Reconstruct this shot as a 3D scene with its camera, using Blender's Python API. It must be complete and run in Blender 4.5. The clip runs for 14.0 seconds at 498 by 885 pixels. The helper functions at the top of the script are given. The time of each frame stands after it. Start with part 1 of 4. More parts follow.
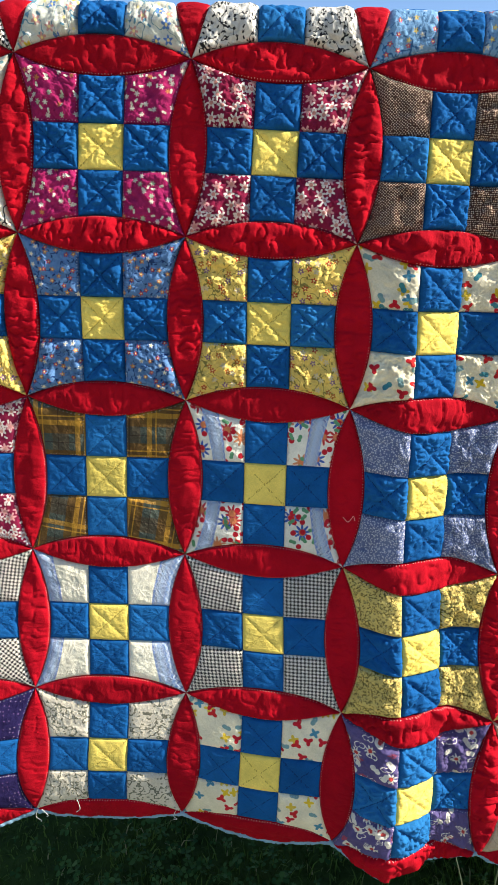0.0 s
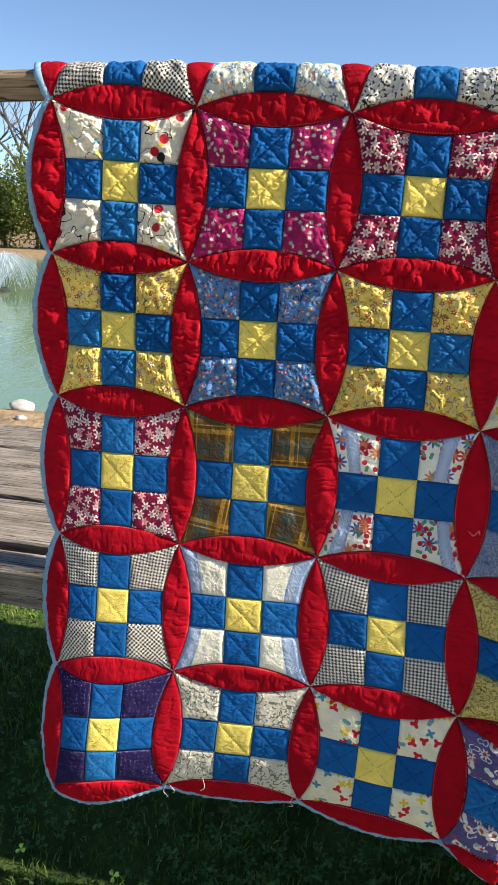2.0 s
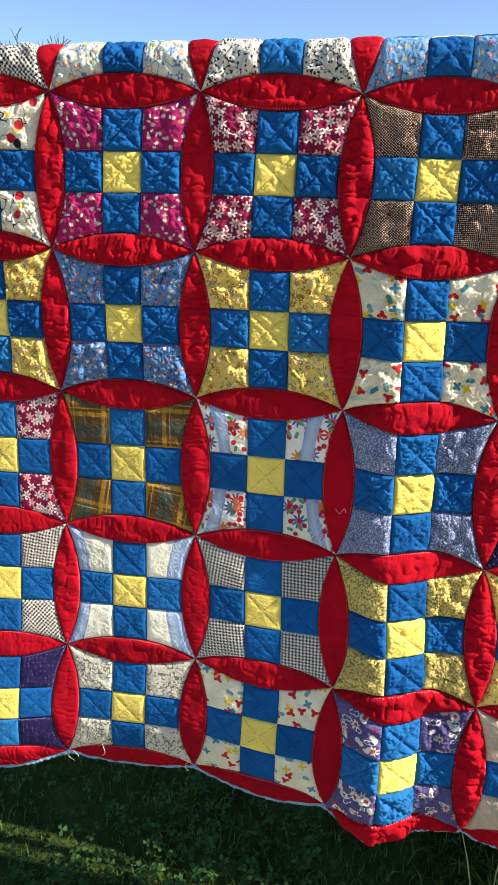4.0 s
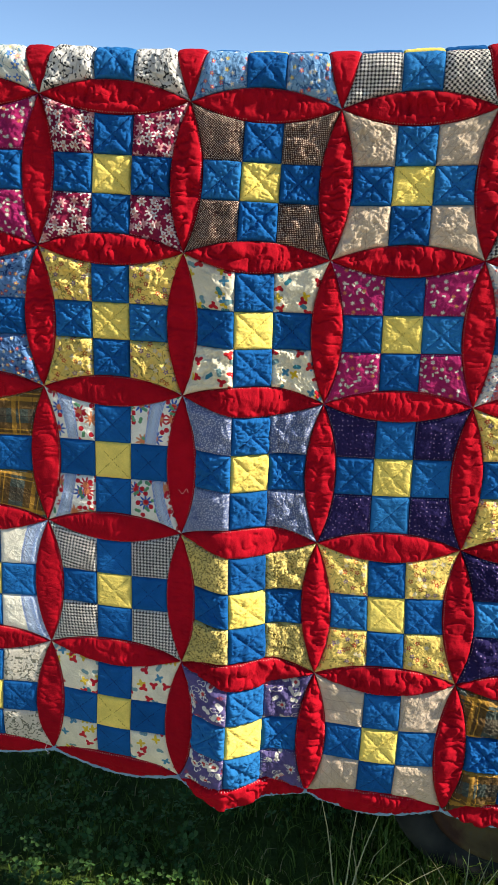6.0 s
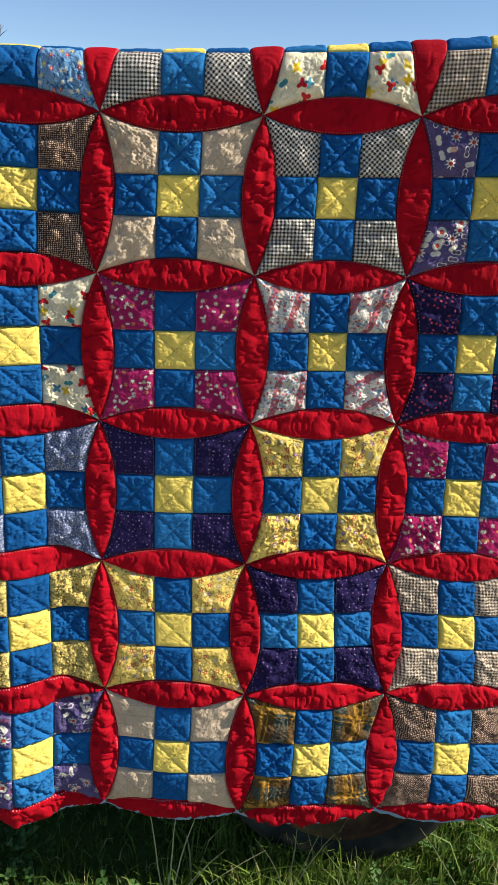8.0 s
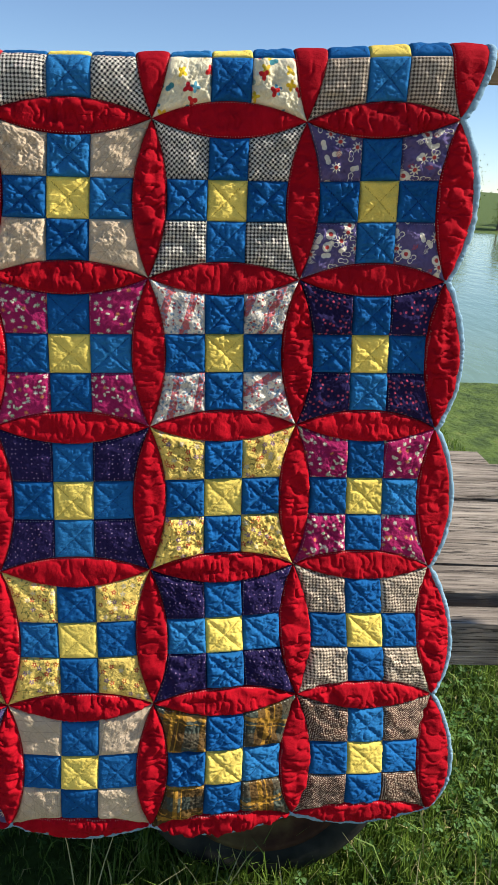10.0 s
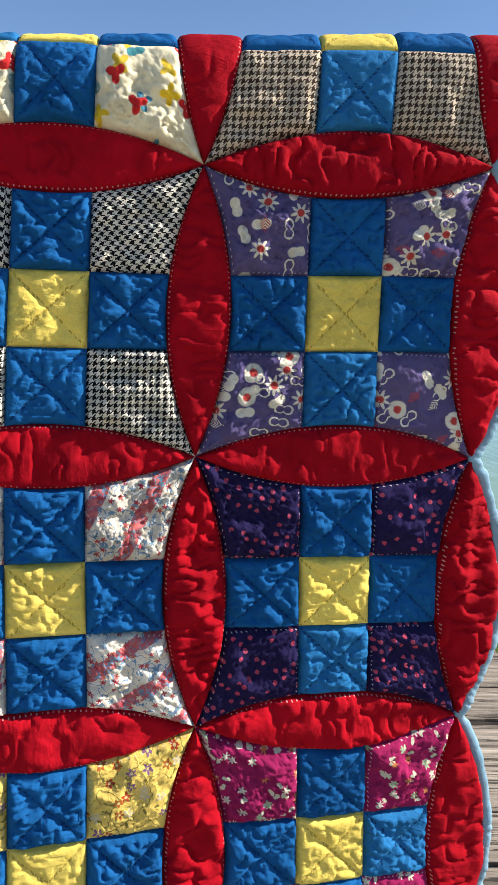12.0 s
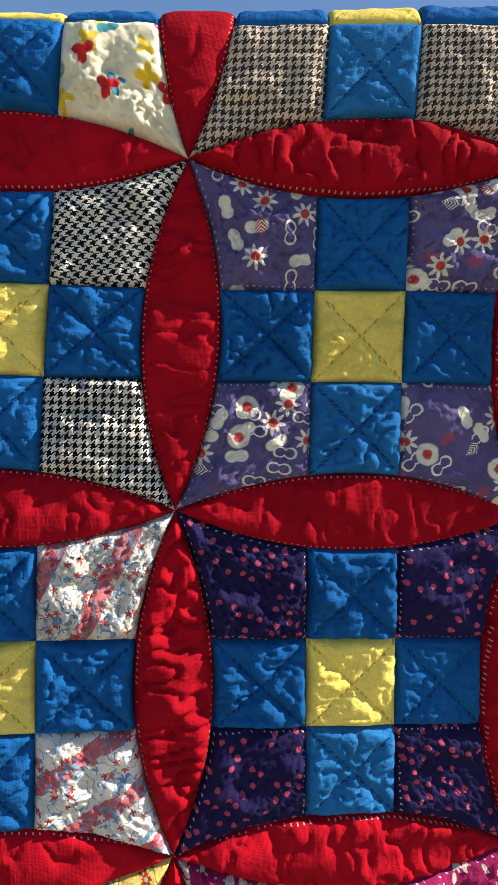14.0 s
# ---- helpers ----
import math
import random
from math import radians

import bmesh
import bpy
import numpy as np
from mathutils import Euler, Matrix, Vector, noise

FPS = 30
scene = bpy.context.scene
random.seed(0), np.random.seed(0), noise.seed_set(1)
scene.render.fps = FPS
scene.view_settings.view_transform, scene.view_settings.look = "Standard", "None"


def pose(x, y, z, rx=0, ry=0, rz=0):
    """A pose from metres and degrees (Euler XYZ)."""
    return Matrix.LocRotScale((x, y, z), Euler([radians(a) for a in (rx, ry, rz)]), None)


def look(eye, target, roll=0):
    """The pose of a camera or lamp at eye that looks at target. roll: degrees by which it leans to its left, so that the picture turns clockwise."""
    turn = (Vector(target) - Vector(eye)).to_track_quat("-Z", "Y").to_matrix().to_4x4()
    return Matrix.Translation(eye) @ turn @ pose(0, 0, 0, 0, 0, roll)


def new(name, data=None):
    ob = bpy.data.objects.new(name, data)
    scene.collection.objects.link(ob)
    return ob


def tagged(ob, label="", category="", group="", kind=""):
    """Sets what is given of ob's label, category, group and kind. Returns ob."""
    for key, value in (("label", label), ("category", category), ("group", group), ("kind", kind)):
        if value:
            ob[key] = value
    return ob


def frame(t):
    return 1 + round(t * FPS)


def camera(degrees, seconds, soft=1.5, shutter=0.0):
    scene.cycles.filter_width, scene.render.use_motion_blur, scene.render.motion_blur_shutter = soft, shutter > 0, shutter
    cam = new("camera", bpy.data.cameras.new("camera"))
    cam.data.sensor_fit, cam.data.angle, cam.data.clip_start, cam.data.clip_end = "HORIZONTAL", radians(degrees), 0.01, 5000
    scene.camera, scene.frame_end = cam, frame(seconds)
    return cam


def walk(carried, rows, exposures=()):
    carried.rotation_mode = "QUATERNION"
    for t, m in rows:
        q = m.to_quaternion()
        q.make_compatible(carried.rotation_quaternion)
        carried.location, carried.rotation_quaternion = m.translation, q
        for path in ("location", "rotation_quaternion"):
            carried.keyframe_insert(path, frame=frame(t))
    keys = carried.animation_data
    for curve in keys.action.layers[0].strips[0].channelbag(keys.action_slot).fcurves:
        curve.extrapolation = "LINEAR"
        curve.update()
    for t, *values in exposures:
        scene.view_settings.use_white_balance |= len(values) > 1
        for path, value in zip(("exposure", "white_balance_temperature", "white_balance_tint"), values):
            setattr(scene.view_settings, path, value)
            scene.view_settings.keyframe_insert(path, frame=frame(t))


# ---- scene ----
cam = camera(38.0, 14.0, soft=0.8)
PATH = [
    (0, (0.655, -1.109, 1.664), (0.560, 0.795, 1.058), 1.60),
    (0.5, (0.677, -1.160, 1.644), (0.547, 0.760, 1.102), 2.11),
    (1, (0.652, -1.223, 1.748), (0.462, 0.657, 1.093), 2.02),
    (1.5, (0.545, -1.245, 1.661), (0.365, 0.680, 1.148), 2.40),
    (2, (0.550, -1.237, 1.676), (0.261, 0.663, 1.125), 2.67),
    (2.2, (0.497, -1.244, 1.625), (0.259, 0.684, 1.150), 2.30),
    (4.3, (0.878, -1.175, 1.733), (0.488, 0.667, 1.059), 0.55),
    (4.5, (0.887, -1.169, 1.725), (0.527, 0.680, 1.055), 0.66),
    (5, (0.871, -1.189, 1.696), (0.647, 0.692, 1.053), 1.65),
    (5.5, (0.910, -1.221, 1.714), (0.760, 0.661, 1.054), 2.04),
    (6, (0.989, -1.255, 1.704), (0.820, 0.638, 1.082), 1.96),
    (6.5, (1.045, -1.263, 1.706), (0.922, 0.638, 1.098), 2.27),
    (7, (1.164, -1.218, 1.751), (1.058, 0.666, 1.088), 2.44),
    (7.3, (1.198, -1.193, 1.791), (1.150, 0.677, 1.084), 2.95),
    (7.5, (1.217, -1.187, 1.782), (1.199, 0.687, 1.083), 3.12),
    (8, (1.239, -1.171, 1.807), (1.283, 0.689, 1.074), 3.44),
    (8.5, (1.245, -1.182, 1.789), (1.359, 0.689, 1.090), 3.49),
    (9, (1.273, -1.199, 1.779), (1.409, 0.678, 1.101), 3.36),
    (9.2, (1.282, -1.202, 1.780), (1.439, 0.673, 1.102), 3.43),
    (11.3, (1.363, -0.885, 1.767), (1.635, 1.021, 1.226), 4.34),
    (11.5, (1.394, -0.782, 1.760), (1.669, 1.141, 1.284), 4.39),
    (12, (1.468, -0.580, 1.763), (1.750, 1.369, 1.409), 4.23),
    (12.5, (1.521, -0.500, 1.759), (1.799, 1.461, 1.481), 4.12),
    (13, (1.544, -0.482, 1.744), (1.853, 1.485, 1.551), 4.19),
    (13.5, (1.541, -0.475, 1.741), (1.850, 1.492, 1.551), 4.29),
    (14, (1.516, -0.468, 1.734), (1.687, 1.516, 1.551), 4.12),
]
walk(cam, [(t, look(eye, target, roll)) for t, eye, target, roll in PATH], [(0, 1.15, 6500, 10), (2, 1.0, 6500, 10), (4.5, 1.15, 6500, 10), (6.5, 0.9, 6500, 10), (8, 0.68, 6500, 10), (9.2, 0.66, 6500, 10), (11.5, 0.92, 6500, 10), (14, 0.95, 6500, 10)])

# ---- world, sun, exposure ----
SUN = Vector((0.78, -0.045, 0.61)).normalized()
world = bpy.data.worlds.new("world")
scene.world = world
world.use_nodes = True
sky = world.node_tree.nodes.new("ShaderNodeTexSky")
sky.sky_type = "NISHITA"
sky.sun_disc = False
sky.sun_elevation = math.asin(SUN.z)
sky.sun_rotation = math.atan2(SUN.x, SUN.y)
sky.air_density, sky.dust_density, sky.ozone_density = 0.8, 0.0, 3.5
back = world.node_tree.nodes["Background"]
world.node_tree.links.new(sky.outputs[0], back.inputs[0])
back.inputs[1].default_value = 0.09
sun = new("sun", bpy.data.lights.new("sun", "SUN"))
sun.data.energy, sun.data.angle, sun.data.color = 5.0, radians(0.9), (1.0, 0.95, 0.88)
sun.matrix_world = look(SUN * 30, (0, 0, 0))



# ---- node helpers ----
class Nodes:
    """Short forms for the nodes of one material."""

    def __init__(self, name, rough=0.8, metal=0.0):
        self.material = bpy.data.materials.new(name)
        self.material.use_nodes = True
        self.tree = self.material.node_tree
        self.shader = self.tree.nodes["Principled BSDF"]
        self.shader.inputs["Roughness"].default_value = rough
        self.shader.inputs["Metallic"].default_value = metal
        self.shader.inputs["Specular IOR Level"].default_value = 0.3

    def put(self, socket, value):
        if isinstance(value, bpy.types.NodeSocket):
            self.tree.links.new(value, socket)
        elif isinstance(value, (tuple, list)) and len(value) == 3 and socket.type == "RGBA":
            socket.default_value = (*value, 1)
        else:
            socket.default_value = value

    def math(self, op, a, b=0.0, c=0.0):
        n = self.tree.nodes.new("ShaderNodeMath")
        n.operation = op
        for s, v in zip(n.inputs, (a, b, c)):
            self.put(s, v)
        return n.outputs[0]

    def vec(self, op, a, b=(0, 0, 0), scale=None):
        n = self.tree.nodes.new("ShaderNodeVectorMath")
        n.operation = op
        self.put(n.inputs[0], a)
        self.put(n.inputs[1], b)
        if scale is not None:
            self.put(n.inputs["Scale"], scale)
        return n.outputs["Value"] if op in ("LENGTH", "DISTANCE", "DOT_PRODUCT") else n.outputs[0]

    def mix(self, fac, a, b):
        n = self.tree.nodes.new("ShaderNodeMix")
        n.data_type = "RGBA"
        self.put(n.inputs[0], fac)
        self.put(n.inputs[6], a)
        self.put(n.inputs[7], b)
        return n.outputs[2]

    def times(self, a, b):
        n = self.tree.nodes.new("ShaderNodeMix")
        n.data_type, n.blend_type = "RGBA", "MULTIPLY"
        n.inputs[0].default_value = 1.0
        self.put(n.inputs[6], a)
        self.put(n.inputs[7], b)
        return n.outputs[2]

    def split(self, v):
        n = self.tree.nodes.new("ShaderNodeSeparateXYZ")
        self.put(n.inputs[0], v)
        return n.outputs[0], n.outputs[1], n.outputs[2]

    def uv(self, name):
        n = self.tree.nodes.new("ShaderNodeUVMap")
        n.uv_map = name
        return n.outputs[0]

    def place(self):
        return self.tree.nodes.new("ShaderNodeNewGeometry").outputs["Position"]

    def own(self):
        return self.tree.nodes.new("ShaderNodeTexCoord").outputs["Object"]

    def island(self):
        return self.tree.nodes.new("ShaderNodeNewGeometry").outputs["Random Per Island"]

    def chance(self):
        return self.tree.nodes.new("ShaderNodeObjectInfo").outputs["Random"]

    def noise(self, v, scale, detail=3.0, rough=0.55):
        n = self.tree.nodes.new("ShaderNodeTexNoise")
        self.put(n.inputs["Vector"], v)
        n.inputs["Scale"].default_value = scale
        n.inputs["Detail"].default_value = detail
        n.inputs["Roughness"].default_value = rough
        return n.outputs[0]

    def tree_noise(self, v, scale):
        n = self.tree.nodes.new("ShaderNodeTexNoise")
        self.put(n.inputs["Vector"], v)
        n.inputs["Scale"].default_value = scale
        n.inputs["Detail"].default_value = 2.0
        return n.outputs["Color"]

    def cells(self, v, randomness=1.0, feature="F1"):
        n = self.tree.nodes.new("ShaderNodeTexVoronoi")
        n.voronoi_dimensions, n.feature = "2D", feature
        self.put(n.inputs["Vector"], v)
        n.inputs["Scale"].default_value = 1.0
        n.inputs["Randomness"].default_value = randomness
        return n

    def ramp(self, fac, stops, smooth=True):
        n = self.tree.nodes.new("ShaderNodeValToRGB")
        self.put(n.inputs[0], fac)
        n.color_ramp.interpolation = "LINEAR" if smooth else "CONSTANT"
        e = n.color_ramp.elements
        while len(e) < len(stops):
            e.new(0.5)
        for k, (at, colour) in zip(e, stops):
            k.position, k.color = at, (*colour, 1)
        return n.outputs[0]

    def range(self, x, a, b, c=0.0, d=1.0):
        n = self.tree.nodes.new("ShaderNodeMapRange")
        for s, v in zip(n.inputs, (x, a, b, c, d)):
            self.put(s, v)
        return n.outputs[0]

    def bump(self, height, strength=0.3, distance=0.001):
        n = self.tree.nodes.new("ShaderNodeBump")
        n.inputs["Strength"].default_value = strength
        n.inputs["Distance"].default_value = distance
        self.put(n.inputs["Height"], height)
        self.put(self.shader.inputs["Normal"], n.outputs[0])

    def colour(self, c):
        self.put(self.shader.inputs["Base Color"], c)
        return self.material


def cloth(name, pattern, stitch_shade=None, seams=None, pucker=1.0, stretch=(1, 1, 1)):
    """A woven cotton: pattern(n, p) gives the colour at p, in metres on the cloth."""
    n = Nodes(name, 0.9)
    n.shader.inputs["Specular IOR Level"].default_value = 0.06
    p = n.uv("cloth")
    c = pattern(n, p)
    worn = n.noise(p, 28, 4)
    c = n.times(c, n.ramp(worn, [(0.25, (0.8, 0.8, 0.8)), (0.6, (1, 1, 1)), (0.8, (1.12, 1.12, 1.12))]))
    c = n.times(c, n.ramp(n.chance(), [(0, (0.86, 0.86, 0.87)), (1, (1.08, 1.07, 1.06))]))
    x, y, _ = n.split(p)
    weave = n.math("ADD", n.math("SINE", n.math("MULTIPLY", x, 7400)), n.math("SINE", n.math("MULTIPLY", y, 7400)))
    slub = n.noise(n.vec("MULTIPLY", p, (1, 9, 1)), 240, 2)
    slub2 = n.noise(n.vec("MULTIPLY", p, (9, 1, 1)), 240, 2)
    grain = n.math("ADD", slub, slub2)
    c = n.times(c, n.ramp(n.math("MULTIPLY", grain, 0.5), [(0.3, (0.78, 0.78, 0.78)), (0.7, (1.16, 1.16, 1.16))]))
    h = n.math("ADD", n.math("MULTIPLY", weave, 0.12), grain)
    s, t, _ = n.split(n.uv("patch"))
    if stitch_shade:
        # diagonal quilting dashes; their dark colour also paints the shade in the sewn crease
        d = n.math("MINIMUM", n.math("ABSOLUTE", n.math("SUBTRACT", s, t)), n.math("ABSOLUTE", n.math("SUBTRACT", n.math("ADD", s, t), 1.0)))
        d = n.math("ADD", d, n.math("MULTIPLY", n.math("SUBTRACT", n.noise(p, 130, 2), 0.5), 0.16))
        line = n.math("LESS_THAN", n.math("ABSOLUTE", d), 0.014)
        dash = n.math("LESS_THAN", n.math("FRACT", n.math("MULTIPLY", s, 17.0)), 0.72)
        c = n.mix(n.math("MULTIPLY", n.math("MULTIPLY", line, dash), 0.7), c, stitch_shade)
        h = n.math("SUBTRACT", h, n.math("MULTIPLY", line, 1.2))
    if seams:
        colour, inset, count, long = seams
        e = n.math("MINIMUM", t, n.math("SUBTRACT", 1.0, t)) if long else n.math("MINIMUM", n.math("MINIMUM", s, n.math("SUBTRACT", 1.0, s)), n.math("MINIMUM", t, n.math("SUBTRACT", 1.0, t)))
        near = n.math("LESS_THAN", n.math("ABSOLUTE", n.math("SUBTRACT", e, inset)), inset * (0.3 if long else 0.2))
        way = s if long else n.math("ADD", s, t)
        dash = n.math("LESS_THAN", n.math("FRACT", n.math("MULTIPLY", way, count)), 0.26)
        keep = n.math("GREATER_THAN", n.noise(p, 60, 1), 0.36)
        c = n.mix(n.math("MULTIPLY", n.math("MULTIPLY", near, dash), n.math("MULTIPLY", keep, 0.55)), c, colour)
    # shrunken batting: small soft pillows between creases, and crumples along the seams
    wob = n.vec("ADD", p, n.vec("SCALE", n.vec("SUBTRACT", n.tree_noise(p, 60), (0.5, 0.5, 0.5)), scale=0.012))
    wob = n.vec("MULTIPLY", wob, stretch)
    big = n.cells(n.vec("SCALE", wob, scale=95.0), 1.0, "DISTANCE_TO_EDGE").outputs["Distance"]
    small = n.cells(n.vec("SCALE", wob, scale=210.0), 1.0, "DISTANCE_TO_EDGE").outputs["Distance"]
    puff = n.math("ADD", n.math("POWER", n.math("MINIMUM", n.math("MULTIPLY", big, 2.2), 1.0), 0.5), n.math("MULTIPLY", n.math("POWER", n.math("MINIMUM", n.math("MULTIPLY", small, 2.0), 1.0), 0.5), 0.3))
    some = n.range(n.noise(p, 17, 2), 0.38, 0.62, 0.1, 1.0)
    first = n.tree.nodes.new("ShaderNodeBump")
    first.inputs["Strength"].default_value, first.inputs["Distance"].default_value = 0.5 * min(pucker, 1.3), 0.0016
    n.put(first.inputs["Height"], n.math("MULTIPLY", puff, some))
    second = n.tree.nodes.new("ShaderNodeBump")
    second.inputs["Strength"].default_value, second.inputs["Distance"].default_value = 0.35, 0.0006
    n.put(second.inputs["Height"], h)
    n.put(second.inputs["Normal"], first.outputs[0])
    n.put(n.shader.inputs["Normal"], second.outputs[0])
    return n.colour(c)


def plain(colour, other=None):
    def f(n, p):
        return n.mix(n.range(n.noise(p, 12, 3), 0.35, 0.65), colour, other or tuple(v * 0.8 for v in colour))
    return f


def flowers(n, p, c, per_metre, size, petals, inks, eye=None, randomness=0.7, share=1.0, shift=0.0, core=0.4):
    """Scattered flowers, dots (petals 0) or leaves of several inks over the colour c."""
    q = n.vec("ADD", n.vec("SCALE", p, scale=per_metre), (shift, shift * 1.7, 0))
    v = n.cells(q, randomness)
    off = n.vec("SUBTRACT", q, v.outputs["Position"])
    x, y, _ = n.split(off)
    far = n.vec("LENGTH", off)
    r, g, b = n.split(v.outputs["Color"])
    edge = size
    if petals:
        turn = n.math("ADD", n.math("MULTIPLY", n.math("ARCTAN2", y, x), float(petals)), n.math("MULTIPLY", r, 6.28))
        edge = n.math("MULTIPLY_ADD", n.math("COSINE", turn), size * 0.3, size * 0.75)
    mask = n.math("MULTIPLY", n.range(n.math("SUBTRACT", far, edge), 0.02, -0.02), n.math("LESS_THAN", b, share))
    ink = n.ramp(g, [(k / len(inks), i) for k, i in enumerate(inks)], False) if len(inks) > 1 else inks[0]
    c = n.mix(mask, c, ink)
    if eye:
        c = n.mix(n.math("MULTIPLY", n.range(far, size * core + 0.02, size * core - 0.02), n.math("LESS_THAN", b, share)), c, eye)
    return c


def stems(n, p, c, per_metre, width, ink, bend=0.5):
    """Thin wandering vines."""
    wave = n.noise(p, per_metre, 2, 0.4)
    line = n.math("LESS_THAN", n.math("ABSOLUTE", n.math("SUBTRACT", wave, bend)), width)
    return n.mix(line, c, ink)


def stripe(n, x, per_metre, a, b):
    f = n.math("FRACT", n.math("MULTIPLY", x, per_metre))
    return n.math("MULTIPLY", n.math("GREATER_THAN", f, a), n.math("LESS_THAN", f, b))


def check(dark, light, per_metre):
    """Woven houndstooth: four dark and four light threads each way in a two-by-two twill."""
    def f(n, p):
        x, y, _ = n.split(n.vec("SCALE", n.vec("ADD", p, (7.0, 7.0, 0)), scale=per_metre * 8.0))
        x, y = n.math("FLOOR", x), n.math("FLOOR", y)
        warp = n.math("LESS_THAN", n.math("FRACT", n.math("DIVIDE", n.math("ADD", x, 0.5), 8.0)), 0.5)
        weft = n.math("LESS_THAN", n.math("FRACT", n.math("DIVIDE", n.math("ADD", y, 0.5), 8.0)), 0.5)
        over = n.math("LESS_THAN", n.math("FRACT", n.math("DIVIDE", n.math("ADD", n.math("ADD", x, y), 0.5), 4.0)), 0.5)
        shade = n.math("ADD", n.math("MULTIPLY", over, warp), n.math("MULTIPLY", n.math("SUBTRACT", 1.0, over), weft))
        return n.mix(shade, light, dark)
    return f


def calico(base, leaf, inks, per_metre=70, size=0.3):
    def f(n, p):
        c = stems(n, p, base, per_metre * 0.7, 0.011, leaf)
        c = flowers(n, p, c, per_metre * 1.2, 0.2, 2, [leaf], share=0.5, shift=3.3)
        return flowers(n, p, c, per_metre, size, 5, inks, (0.75, 0.62, 0.25), 0.75, 0.75, core=0.3)
    return f


def cherries(base):
    def f(n, p):
        c = stems(n, p, base, 22, 0.006, (0.03, 0.03, 0.03))
        c = flowers(n, p, c, 34, 0.2, 3, [(0.7, 0.5, 0.05), (0.7, 0.55, 0.1), (0.16, 0.3, 0.3)], None, 0.9, 0.5, 5.1)
        return flowers(n, p, c, 26, 0.2, 0, [(0.55, 0.02, 0.03), (0.02, 0.02, 0.02), (0.6, 0.03, 0.04), (0.04, 0.16, 0.1)], None, 0.9, 0.7)
    return f


def bouquet(base):
    def f(n, p):
        c = flowers(n, p, base, 36, 0.3, 4, [(0.75, 0.5, 0.03), (0.7, 0.48, 0.05), (0.08, 0.25, 0.32)], None, 0.9, 0.55, 2.2)
        c = flowers(n, p, c, 34, 0.25, 2, [(0.06, 0.24, 0.26), (0.2, 0.33, 0.3)], None, 0.9, 0.4, 7.4)
        return flowers(n, p, c, 36, 0.3, 3, [(0.55, 0.02, 0.03), (0.6, 0.03, 0.03)], None, 0.9, 0.4, 0.4)
    return f


def dots(base, inks, per_metre, size, share=0.8, randomness=0.6):
    return lambda n, p: flowers(n, p, base, per_metre, size, 0, inks, None, randomness, share)


def blossom(base, inks, eye, per_metre, size, share=0.85, vine=0.0):
    def f(n, p):
        c = flowers(n, p, base, per_metre * 1.5, 0.3, 2, [inks[0]], None, 0.9, 0.35, 4.7)
        if vine:
            c = stems(n, p, c, per_metre * 0.6, vine, inks[0], 0.55)
        return flowers(n, p, c, per_metre, size, 6, inks, eye, 0.8, share, core=0.35)
    return f


def plaid(base, band, line, per_metre):
    def f(n, p):
        x, y, _ = n.split(p)
        c = n.mix(n.math("MULTIPLY", stripe(n, x, per_metre, 0.1, 0.5), 0.6), base, (0.03, 0.09, 0.09))
        c = n.mix(n.math("MULTIPLY", stripe(n, y, per_metre, 0.2, 0.6), 0.5), c, (0.09, 0.05, 0.02))
        for axis, shift in ((x, 0.0), (y, 0.13)):
            z = n.math("ADD", axis, shift)
            c = n.mix(n.math("MULTIPLY", stripe(n, z, per_metre, 0.7, 0.82), 0.5), c, band)
            c = n.mix(n.math("MULTIPLY", stripe(n, z, per_metre, 0.9, 0.93), 0.6), c, band)
            c = n.mix(n.math("MULTIPLY", stripe(n, z, per_metre, 0.28, 0.3), 0.6), c, line)
        return c
    return f


